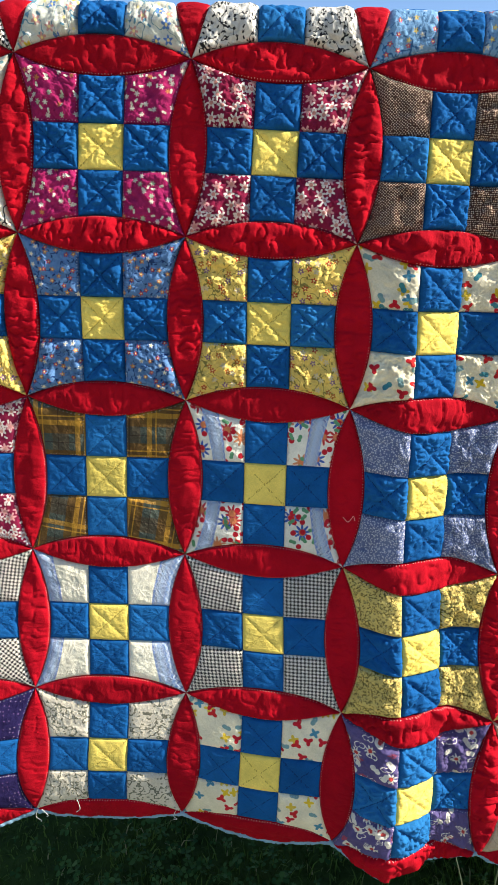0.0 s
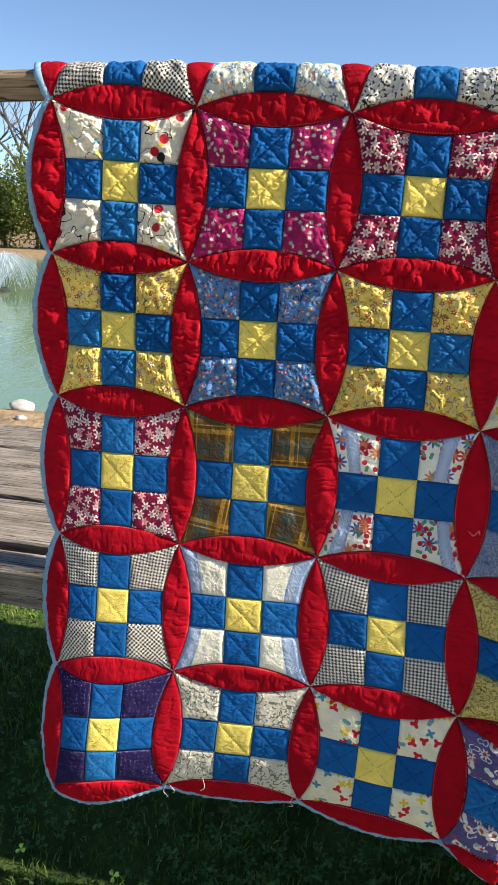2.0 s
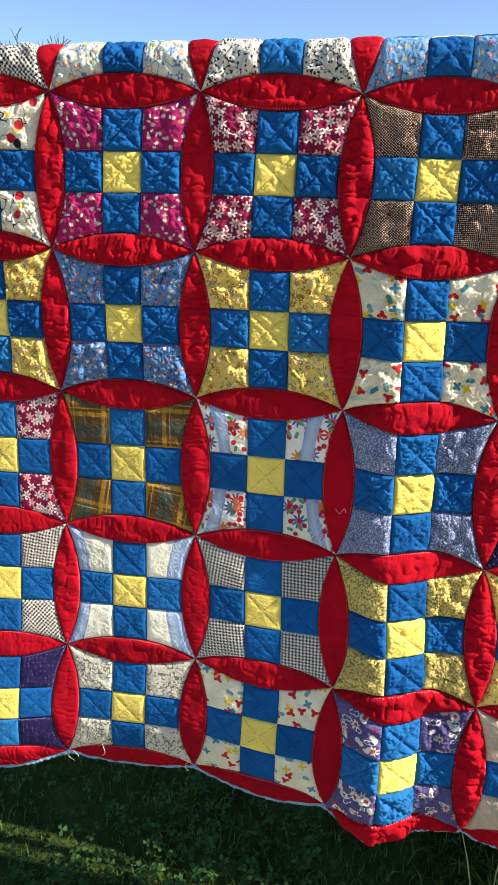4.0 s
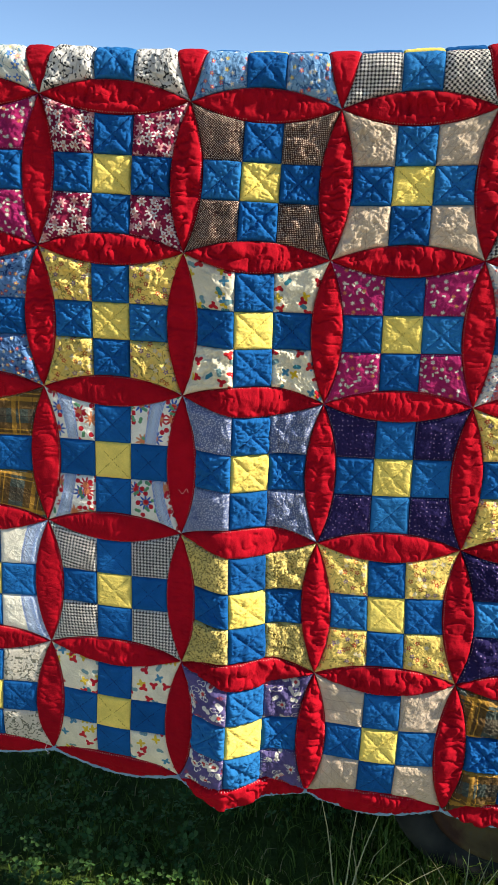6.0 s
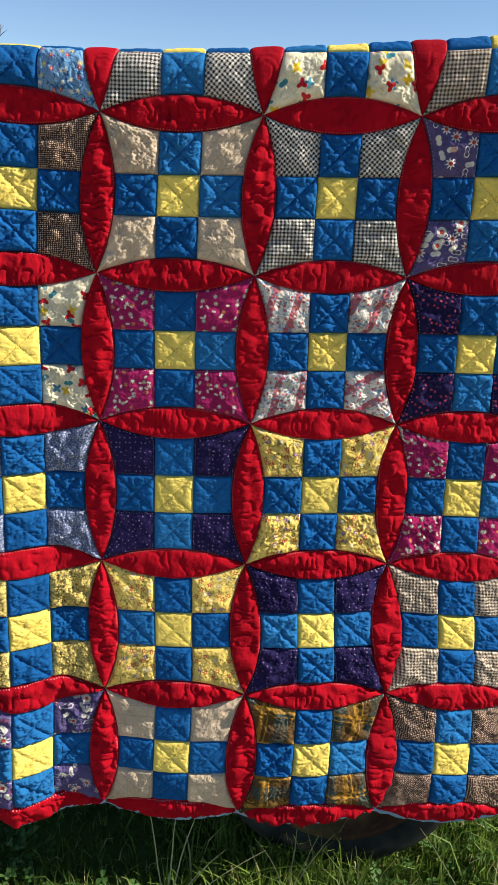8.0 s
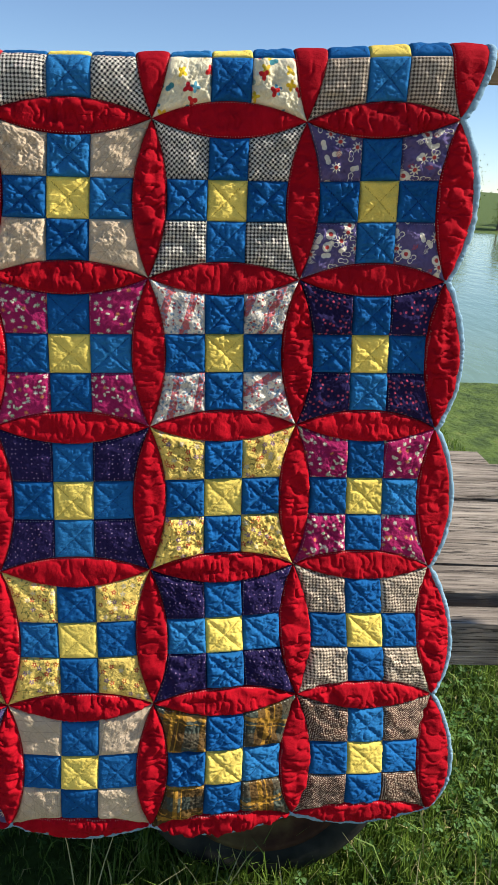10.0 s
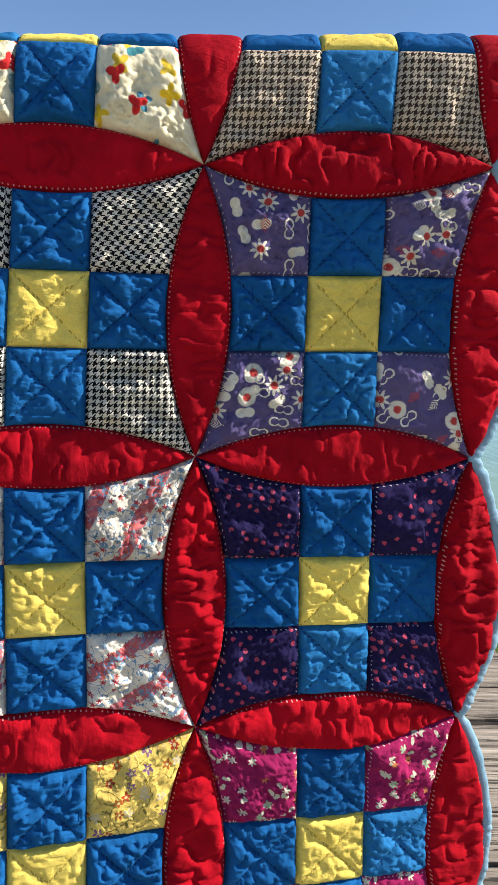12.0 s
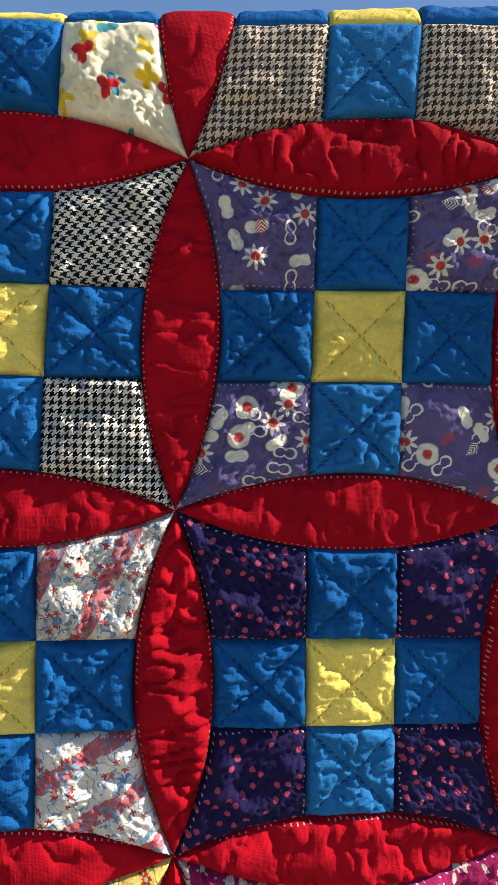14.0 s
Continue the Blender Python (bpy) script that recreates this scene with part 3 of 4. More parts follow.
FABRICS = [
    "black_check pale_floral white_sprig sky_floral black_check cream_bouquet brown_check",
    "cream_cherry magenta maroon_floral brown_dot beige black_check plum_floral",
    "yellow_floral blue_calico yellow_floral cream_bouquet magenta paisley red_dot",
    "maroon_floral brown_plaid border_floral slate_tiny pin_dot yellow_floral magenta",
    "fine_check border_stripe fine_check yellow_tiny yellow_floral pin_dot brown_check",
    "pin_dot cream_worn cream_bouquet plum_floral beige brown_plaid brown_dot",
]
quilt = thing("patchwork_quilt", "puckered red, blue and yellow cotton patchwork quilt draped over a rail", "quilt", at=(0.9, 0.03, 1.9))
INVERSE = Matrix.Translation((-0.9, -0.03, -1.9))


def quilted(ob):
    ob.matrix_parent_inverse = INVERSE
    return ob


def build_quilt():
    seed = 1
    for j in range(TOP, ROWS):
        fine = j >= -1
        k, kc, km = (38, 38, 130) if fine else (5, 5, 13)
        km2 = 30 if fine else 5
        for i in range(COLUMNS):
            rnd = random.Random(i * 31 + j * 7 + 100)
            ca, cb = i + 0.5, j + 0.5
            calm = 0.22 if i < 3 and j > 1 else 0.4 if i == 4 and j > 0 else 1.0
            fabric = FABRICS[j + 1].split()[i] if j >= -1 else FABRICS[(j + i) % 6].split()[(i * 3 - j) % 7]
            x, y = square(k)
            quilted(sew("yellow_patch", "yellow", ca + x, cb + y, YELLOW, quilt, seed, calm * rnd.uniform(0.5, 1.1)))
            for q in range(4):
                seed += 1
                c, s = ((1, 0), (0, 1), (-1, 0), (0, -1))[q]
                x, y = side_square(k)
                quilted(sew("blue_patch", "blue", ca + c * x - s * y, cb + s * x + c * y, BLUE, quilt, seed, calm * rnd.uniform(0.7, 1.3)))
                x, y = corner(kc)
                quilted(sew("print_patch", "print", ca + c * x - s * y, cb + s * x + c * y, PRINTS[fabric], quilt, seed, calm * rnd.uniform(0.6, 1.25), fabric.replace("_", " ") + " cotton print", q % 2 == 1))
        for i in range(COLUMNS + 1):
            seed += 1
            s, w = np.meshgrid(np.linspace(0, 1, km), np.linspace(-1, 1, km2), indexing="ij")
            side = 1.3 * np.where(w > 0, 1.0, 1 / 1.3) if i == 0 else 1.3 * np.where(w < 0, 1.0, 1 / 1.3) if i == COLUMNS else 1.0
            quilted(sew("red_melon_patch", "tall", i + (-w) * side * melon(s), j + s, RED, quilt, seed, random.Random(seed).uniform(0.6, 1.4) * (0.6 if j == -1 else 0.4 if i < 4 and j > 1 else 1.0)))
    for j in range(TOP, ROWS + 1):
        fine = j >= -1
        km, km2 = (130, 30) if fine else (13, 5)
        for i in range(COLUMNS):
            seed += 1
            s, w = np.meshgrid(np.linspace(0, 1, km), np.linspace(-1, 1, km2), indexing="ij")
            side = np.where(w > 0, 1.3, 1.0) if j == ROWS else 1.0
            quilted(sew("red_melon_patch", "flat", i + s, j + w * side * melon(s), RED, quilt, seed, random.Random(seed).uniform(0.6, 1.4) * (0.4 if i < 3 and j > 1 else 1.0)))
    # backing: a second layer behind the patches
    n, m = 85, 150
    s, t = np.meshgrid(np.linspace(0, 1, n), np.linspace(0, 1, m), indexing="ij")
    b = TOP + t * (ROWS - TOP)
    out = 1.3 * melon(b - np.floor(b))
    a = -out + s * (COLUMNS + 2 * out)
    inner = np.clip(a, 0, COLUMNS - 1e-6)
    b = np.where(t > 0.9, b + (t - 0.9) / 0.1 * 1.3 * melon(inner - np.floor(inner)) * ((a >= 0) & (a <= COLUMNS)), b)
    p, e = hang(a, b), 0.004
    nor = np.cross(hang(a, b + e) - hang(a, b - e), hang(a + e, b) - hang(a - e, b))
    nor /= np.linalg.norm(nor, axis=-1, keepdims=True)
    p = p - nor * 0.005
    me = mesh_of("backing", p.reshape(-1, 3), grid_faces(n, m), BACKING, True,
                 {"cloth": np.stack([a, b], -1).reshape(-1, 2) * PITCH, "patch": np.stack([s, t], -1).reshape(-1, 2)})
    quilted(part("backing", me, BACKING, quilt, "plain blue cotton backing"))
    # binding: a puckered roll along the scalloped edge
    edge = []
    u = np.linspace(0, 1, 150, endpoint=False)
    for j in range(TOP, ROWS):
        edge.append(np.stack([-1.3 * melon(u), j + u], -1))
    for i in range(COLUMNS):
        edge.append(np.stack([i + u, ROWS + 1.3 * melon(u)], -1))
    for j in range(ROWS, TOP, -1):
        edge.append(np.stack([COLUMNS + 1.3 * melon(u), j - u], -1))
    edge = np.concatenate(edge)
    tan = np.gradient(edge, axis=0)
    tan = np.array([np.convolve(np.pad(c, 10, mode="edge"), np.ones(21) / 21, "valid") for c in tan.T]).T
    out = np.stack([-tan[:, 1], tan[:, 0]], -1)
    out /= np.linalg.norm(out, axis=1, keepdims=True)
    out *= np.sign((out * (edge - np.array([3.5, 0.5]))).sum(1, keepdims=True)) * 1.0
    ring, rows = 10, []
    mid = hang(edge[:, 0], edge[:, 1])
    da, db = hang(edge[:, 0] + e, edge[:, 1]) - hang(edge[:, 0] - e, edge[:, 1]), hang(edge[:, 0], edge[:, 1] + e) - hang(edge[:, 0], edge[:, 1] - e)
    nor = np.cross(db, da)
    nor /= np.linalg.norm(nor, axis=1, keepdims=True)
    side = da * out[:, :1] + db * out[:, 1:]
    side /= np.linalg.norm(side, axis=1, keepdims=True)
    length = np.arange(len(edge)) * 1.0
    pucker = 0.86 + 0.24 * np.abs(lattice(length / 4.2, length * 0, 3)) ** 0.6 + 0.1 * lattice(length / 12.0, length * 0, 9)
    for k in range(ring):
        w = 2 * math.pi * k / ring
        rows.append(mid + side * ((0.0066 * math.cos(w) + 0.0035) * pucker)[:, None] + nor * ((0.0045 * math.sin(w) - 0.0005) * pucker ** 2.5)[:, None])
    p = np.stack(rows, 1)
    cnt = len(edge)
    i = np.arange(cnt - 1)[:, None] * ring
    k = np.arange(ring)[None, :]
    f = np.stack([i + k, i + ring + k, i + ring + (k + 1) % ring, i + (k + 1) % ring], -1).reshape(-1, 4)
    uv = np.stack([np.repeat(length * 0.0017, ring), np.tile(np.arange(ring) * 0.002, cnt)], -1)
    me = mesh_of("binding", p.reshape(-1, 3), f, BINDING, True, {"cloth": uv, "patch": uv})
    quilted(part("binding", me, BINDING, quilt, "pale blue bias binding along the scalloped edge"))


build_quilt()


# ---- ground, pond and distance ----
GROUND = -0.05


def spread(lo, hi, n, power, mid=0.0):
    u = np.linspace(-1, 1, n)
    v = np.sinh(u * power) / math.sinh(power)
    return mid + np.where(v < 0, v * (mid - lo), v * (hi - mid))


def ground_height(x, y):
    """Level grass by the trailer, a bank down to the pond, low hills behind it."""
    d = np.minimum(y - 5.3 - 0.5 * np.sin(x * 0.35), 47 + 3 * np.sin(x * 0.08) - y)
    d = np.minimum(d, 62 - np.abs(x))
    dip = np.clip(d / 2.6, 0, 1)
    z = GROUND - 0.75 * dip * dip * (3 - 2 * dip)
    z = z + 0.02 * lattice(x / 0.7, y / 0.7, 5) * (d < 3) + 0.006 * lattice(x / 0.15, y / 0.15, 8)
    far = np.clip((y - 60) / 300, 0, 1)
    return z + far * 6


def soil():
    n = Nodes("grass and bank soil", 0.95)
    p = n.place()
    x, y, z = n.split(p)
    green = n.ramp(n.noise(p, 5, 5), [(0.3, (0.03, 0.055, 0.009)), (0.6, (0.085, 0.13, 0.02)), (0.8, (0.14, 0.16, 0.04))])
    earth = n.ramp(n.noise(p, 3.5, 6), [(0.3, (0.16, 0.1, 0.05)), (0.6, (0.34, 0.23, 0.12)), (0.8, (0.45, 0.33, 0.2))])
    bank = n.math("MULTIPLY", n.range(n.math("ADD", y, n.math("MULTIPLY", n.noise(p, 1.2, 3), 1.6)), 4.2, 5.0), n.range(x, 1.0, -0.5))
    dry = n.range(n.math("ADD", y, n.math("MULTIPLY", n.noise(p, 0.3, 3), 3.0)), 44, 47)
    c = n.mix(bank, green, earth)
    # unseen pale ground before the quilt, added to bounce warm sunlight onto it
    bounce_tan = n.ramp(n.noise(p, 30, 5), [(0.3, (0.25, 0.22, 0.17)), (0.7, (0.44, 0.39, 0.31))])
    c = n.mix(n.range(n.math("ADD", y, n.math("MULTIPLY", n.noise(p, 2, 3), 0.5)), -0.45, -0.75), c, bounce_tan)
    c = n.mix(n.math("MULTIPLY", dry, n.range(x, 0, -8, 0.0, 0.9)), c, (0.26, 0.17, 0.08))
    n.bump(n.noise(p, 14, 6), 0.8, 0.05)
    return n.colour(c)


gx, gy = spread(-500, 500, 150, 5.5, 0.8), spread(-120, 700, 170, 6.0, 1.5)
X, Y = np.meshgrid(gx, gy, indexing="ij")
me = mesh_of("ground", np.stack([X, Y, ground_height(X, Y)], -1).reshape(-1, 3), grid_faces(150, 170)[:, ::-1], soil())
tagged(new("ground", me), "green grass with clover between a muddy bank and unseen pale ground added to bounce light", "ground", kind="structure")


def water():
    n = Nodes("pond water", 0.08)
    n.shader.inputs["Specular IOR Level"].default_value = 0.5
    p = n.place()
    n.bump(n.math("ADD", n.noise(n.vec("MULTIPLY", p, (1, 0.35, 1)), 3.0, 3), n.math("MULTIPLY", n.noise(p, 0.5, 2), 0.8)), 0.16, 0.1)
    return n.colour(n.ramp(n.noise(p, 0.12, 3), [(0.3, (0.12, 0.2, 0.1)), (0.7, (0.2, 0.27, 0.15))]))


bm = bmesh.new()
bmesh.ops.create_grid(bm, x_segments=8, y_segments=8, size=1.0, matrix=pose(0, 26.5, GROUND - 0.26) @ Matrix.Diagonal((64, 23, 1, 1)))
tagged(part("pond_water", bm, water(), None), "still greenish pond water below a grassy bank", "pond", kind="structure")

# ---- wood ----
def timber(name, dark, light, rough=0.85, per=1.0):
    n = Nodes(name, rough)
    p = n.own()
    q = n.vec("ADD", n.vec("MULTIPLY", p, (1.2, 14, 14)), n.vec("SCALE", (1, 1, 1), scale=n.math("MULTIPLY", n.chance(), 20.0)))
    grain = n.noise(q, 4 * per, 6, 0.65)
    fine = n.noise(n.vec("MULTIPLY", p, (2, 60, 60)), 5, 4)
    crack = n.math("LESS_THAN", n.math("ABSOLUTE", n.math("SUBTRACT", n.noise(n.vec("MULTIPLY", p, (0.7, 22, 22)), 2.2, 3), 0.5)), 0.014)
    c = n.ramp(grain, [(0.28, dark), (0.7, light)])
    c = n.times(c, n.ramp(fine, [(0.3, (0.7, 0.7, 0.7)), (0.7, (1.15, 1.15, 1.15))]))
    c = n.times(c, n.ramp(n.noise(p, 3.5, 4), [(0.3, (0.65, 0.62, 0.6)), (0.65, (1.05, 1.05, 1.05))]))
    c = n.mix(n.math("MULTIPLY", crack, 0.85), c, (0.02, 0.015, 0.01))
    n.bump(n.math("SUBTRACT", n.math("ADD", grain, fine), n.math("MULTIPLY", crack, 1.5)), 0.6, 0.004)
    return n.colour(c)


GREY_WOOD = timber("weathered grey wood", (0.11, 0.085, 0.062), (0.44, 0.37, 0.29))
BEAM_WOOD = timber("dark old beam wood", (0.035, 0.024, 0.014), (0.12, 0.085, 0.05))
RAIL_WOOD = timber("tan treated rail wood", (0.2, 0.13, 0.065), (0.36, 0.26, 0.15), 0.7)


def plank(x0, x1, y0, y1, z0, z1, seed):
    """A worn plank: rounded, slightly bowed and with uneven edges."""
    n, m = 90, 8
    rnd = random.Random(seed)
    prof = [(0.04, 0), (0.96, 0), (1, 0.15), (1, 0.85), (0.96, 1), (0.5, 1.03), (0.04, 1), (0, 0.85)]
    u = np.linspace(0, 1, n)
    rows = []
    for q, (v, w) in enumerate(prof):
        jag = 0.008 * lattice(u * 18, u * 0, seed + q * (1 if w < 0.5 else 2)) + 0.004 * lattice(u * 50, u * 0, seed + q)
        yy = y0 + v * (y1 - y0) - np.maximum(jag, -0.001) * (1 if v > 0.5 else -1)
        zz = z0 + w * (z1 - z0) + 0.004 * lattice(u * 4, u * 0 + v * 2, seed) * (w > 0.5)
        rows.append(np.stack([x0 + u * (x1 - x0), yy, zz], -1))
    p = np.stack(rows, 1).reshape(-1, 3)
    i, k = np.arange(n - 1)[:, None] * m, np.arange(m)[None, :]
    f = [tuple(r) for r in np.stack([i + k, i + (k + 1) % m, i + m + (k + 1) % m, i + m + k], -1).reshape(-1, 4)]
    me = bpy.data.meshes.new("plank")
    me.from_pydata([tuple(r) for r in p], [], [tuple(int(v) for v in r) for r in f] + [tuple(range(m))[::-1], tuple((n - 1) * m + q for q in range(m))])
    me.materials.append(GREY_WOOD)
    me.update()
    return me


# ---- the flatbed trailer ----
DECK = 0.885
trailer = thing("flatbed_trailer", "old flatbed trailer with a weathered plank deck, standing on grass", "trailer", at=(0.8, 0.8, GROUND))


def under(ob, parent):
    ob.matrix_parent_inverse = Matrix.Translation(parent.location).inverted()
    return ob


edges = [0.335, 0.475, 0.6, 0.755, 0.905, 1.06, 1.22, 1.37]
for k, (y0, y1) in enumerate(zip(edges, edges[1:])):
    under(part("plank", plank(-2.4 - 0.05 * (k % 3), 2.44 + 0.05 * (k % 3), y0 + 0.005, y1 - 0.006, DECK - 0.045, DECK + 0.004 * (k % 3), 40 + k), GREY_WOOD, trailer), trailer)
# added strips under the plank gaps, to darken them and stop sun stripes below
for y in [0.318] + edges[1:-1]:
    under(part("batten", box((-2.35, y - 0.03, DECK - 0.062), (2.42, y + 0.03, DECK - 0.047), 0.003), BEAM_WOOD, trailer), trailer)
under(part("side_beam", plank(-2.45, 2.5, 0.215, 0.3, DECK - 0.12, DECK - 0.012, 77), BEAM_WOOD, trailer, "dark timber side beam with a worn top edge"), trailer)
for x in (-1.6, -0.4, 0.8, 1.9):
    under(part("cross_member", box((x - 0.04, 0.3, DECK - 0.14), (x + 0.04, 1.36, DECK - 0.062), 0.006), BEAM_WOOD, trailer), trailer)
for y in (0.5, 1.15):
    under(part("chassis_beam", box((-2.3, y - 0.04, DECK - 0.26), (2.42, y + 0.04, DECK - 0.14), 0.006), BEAM_WOOD, trailer), trailer)


def lathe(profile, n=56, axis_shift=0.0):
    """Turns (radius, y) points about the y axis."""
    bm = bmesh.new()
    rings = []
    for r, y in profile:
        rings.append([bm.verts.new((r * math.cos(2 * math.pi * k / n), y, r * math.sin(2 * math.pi * k / n))) for k in range(n)])
    for a, b in zip(rings, rings[1:]):
        for k in range(n):
            f = bm.faces.new((a[k], a[(k + 1) % n], b[(k + 1) % n], b[k]))
            f.smooth = True
    bmesh.ops.recalc_face_normals(bm, faces=bm.faces)
    return bm


def rubber():
    n = Nodes("old tyre rubber", 0.95)
    n.shader.inputs["Specular IOR Level"].default_value = 0.08
    p = n.own()
    n.bump(n.noise(p, 60, 4), 0.4, 0.003)
    return n.colour(n.ramp(n.noise(p, 9, 5), [(0.35, (0.018, 0.018, 0.016)), (0.7, (0.06, 0.055, 0.042))]))


def rust():
    n = Nodes("rusty wheel steel", 0.75, 0.3)
    p = n.own()
    n.bump(n.noise(p, 40, 5), 0.5, 0.002)
    return n.colour(n.ramp(n.noise(p, 8, 6), [(0.3, (0.035, 0.014, 0.008)), (0.5, (0.09, 0.035, 0.014)), (0.65, (0.16, 0.1, 0.03)), (0.8, (0.1, 0.09, 0.07))]))


RUBBER, RUST = rubber(), rust()


def wheel(x, y, z):
    w = part("wheel", lathe([(0.2, 0.015), (0.215, 0.0), (0.25, -0.012), (0.28, 0.0), (0.297, 0.022), (0.302, 0.05), (0.302, 0.15), (0.29, 0.18), (0.25, 0.2), (0.2, 0.19)]), RUBBER, trailer, "worn black tyre on a rusty rim")
    w.location = (x - trailer.location.x, y - trailer.location.y, z - trailer.location.z)
    part("rim", lathe([(0.207, 0.004), (0.2, -0.004), (0.19, 0.004), (0.185, 0.03), (0.165, 0.045), (0.15, 0.05), (0.14, 0.03), (0.09, 0.02), (0.06, 0.018), (0.055, -0.02), (0.03, -0.03), (0.0005, -0.03)]), RUST, w, "rusty steel rim with yellow paint remains")
    for k in range(5):
        a = 2 * math.pi * k / 5
        bm = bmesh.new()
        bmesh.ops.create_cone(bm, cap_ends=True, segments=6, radius1=0.011, radius2=0.01, depth=0.02, matrix=pose(0.085 * math.cos(a), 0.012, 0.085 * math.sin(a), 90))
        part("wheel_nut", bm, RUST, w)
    w.scale = (1.12, 1.0, 1.12)
    return w


wheel(1.6, 0.33, GROUND + 0.335)
wheel(1.6, 1.15, GROUND + 0.335)
wheel(-2.0, 0.33, GROUND + 0.335)
wheel(-2.0, 1.15, GROUND + 0.335)
trailer.rotation_euler.z = radians(-2.6)
under(part("axle", box((1.57, 0.35, GROUND + 0.305), (1.63, 1.3, GROUND + 0.365), 0.01), RUST, trailer), trailer)
under(part("axle", box((-2.03, 0.35, GROUND + 0.305), (-1.97, 1.3, GROUND + 0.365), 0.01), RUST, trailer), trailer)
for x in (1.6, -2.0):
    for y in (0.5, 1.15):
        under(part("leaf_spring", box((x - 0.3, y - 0.03, GROUND + 0.35), (x + 0.3, y + 0.03, DECK - 0.25), 0.01), RUST, trailer), trailer)

# ---- the rail ----
rail = thing("wooden_rail", "square tan timber rail on two posts, with the quilt over it", "rail", at=(0.9, 0.05, 1.9))


def rail_middle(x):
    """The sagging rail's middle line under the quilt's crest: y and z."""
    c = min(max(x / PITCH, 0.0), 7.0)
    y = float(along(DEPTH, np.array(c))) + BEND
    z = float(along(CREST, np.array(c))) - 0.03 + (0.04 * (x - c * PITCH))
    return y, z


def rail_bar():
    """A long square timber with softened edges, turned a little about its length."""
    side, bm, last = 0.0215, bmesh.new(), None
    shape = [(u * (side - du), v * (side - dv)) for u, v, du, dv in ((1, 1, 0.004, 0), (1, 1, 0, 0.004), (1, -1, 0, 0.004), (1, -1, 0.004, 0), (-1, -1, 0.004, 0), (-1, -1, 0, 0.004), (-1, 1, 0, 0.004), (-1, 1, 0.004, 0))]
    w = radians(24)
    for k in range(53):
        x = -1.7 + 0.1 * k
        y, z = rail_middle(x)
        ring = [bm.verts.new((x, y + p * math.cos(w) - q * math.sin(w), z + p * math.sin(w) + q * math.cos(w))) for p, q in shape]
        if last:
            for n in range(8):
                bm.faces.new((last[n], ring[n], ring[(n + 1) % 8], last[(n + 1) % 8]))
        else:
            bm.faces.new(ring)
        last = ring
    bm.faces.new(last[::-1])
    bmesh.ops.recalc_face_normals(bm, faces=bm.faces)
    return bm


under(part("bar", rail_bar(), RAIL_WOOD, rail), rail)
for x in (0.35, 1.45):
    y, z = rail_middle(x)
    under(part("post", box((x - 0.03, 0.235, DECK - 0.016), (x + 0.03, 0.295, z - 0.005), 0.004), RAIL_WOOD, rail), rail)
    under(part("bracket", box((x - 0.025, y - 0.006, z - 0.05), (x + 0.025, 0.24, z - 0.022), 0.003), RAIL_WOOD, rail), rail)


# ---- grass, clover and weeds ----
def leaf_green(name, dark, light, dry):
    n = Nodes(name, 0.6)
    r = n.island()
    c = n.ramp(r, [(0.0, dark), (0.75, light), (0.93, light), (0.96, dry), (1.0, dry)])
    c = n.times(c, n.ramp(n.noise(n.place(), 2.5, 3), [(0.3, (0.75, 0.8, 0.7)), (0.7, (1.15, 1.1, 1.05))]))
    n.shader.inputs["Subsurface Weight"].default_value = 0.0
    thin = n.tree.nodes.new("ShaderNodeBsdfTranslucent")
    n.put(thin.inputs["Color"], c)
    both = n.tree.nodes.new("ShaderNodeMixShader")
    both.inputs[0].default_value = 0.35
    n.colour(c)
    n.tree.links.new(n.shader.outputs[0], both.inputs[1])
    n.tree.links.new(thin.outputs[0], both.inputs[2])
    n.tree.links.new(both.outputs[0], n.tree.nodes["Material Output"].inputs[0])
    return n.material


GRASS = leaf_green("grass blade", (0.06, 0.11, 0.016), (0.2, 0.3, 0.045), (0.5, 0.42, 0.2))
CLOVER = leaf_green("clover leaf", (0.045, 0.12, 0.025), (0.12, 0.24, 0.055), (0.16, 0.26, 0.07))
STALK = leaf_green("dry stalk", (0.3, 0.3, 0.12), (0.45, 0.42, 0.22), (0.5, 0.42, 0.24))
TREE_LEAF = leaf_green("tree leaf", (0.06, 0.09, 0.012), (0.16, 0.19, 0.03), (0.22, 0.2, 0.05))


def blades(rng, x, y, high, wide, lean):
    """Tapered bent blades, five corners each."""
    n = len(x)
    z = ground_height(x, y) - 0.005
    turn, way = rng.uniform(0, 2 * math.pi, n), rng.uniform(0, 2 * math.pi, n)
    sx, sy = np.cos(turn) * wide, np.sin(turn) * wide
    lx, ly = np.cos(way) * lean * high, np.sin(way) * lean * high
    P = np.zeros((n, 5, 3))
    P[:, 0] = np.stack([x - sx, y - sy, z], -1)
    P[:, 1] = np.stack([x + sx, y + sy, z], -1)
    P[:, 2] = np.stack([x - sx * 0.75 + lx * 0.35, y - sy * 0.75 + ly * 0.35, z + high * 0.6], -1)
    P[:, 3] = np.stack([x + sx * 0.75 + lx * 0.35, y + sy * 0.75 + ly * 0.35, z + high * 0.6], -1)
    P[:, 4] = np.stack([x + lx, y + ly, z + high * (1 - 0.35 * lean)], -1)
    o = (np.arange(n) * 5)[:, None]
    return P.reshape(-1, 3), np.concatenate([o + [0, 1, 3], o + [0, 3, 2], o + [2, 3, 4]])


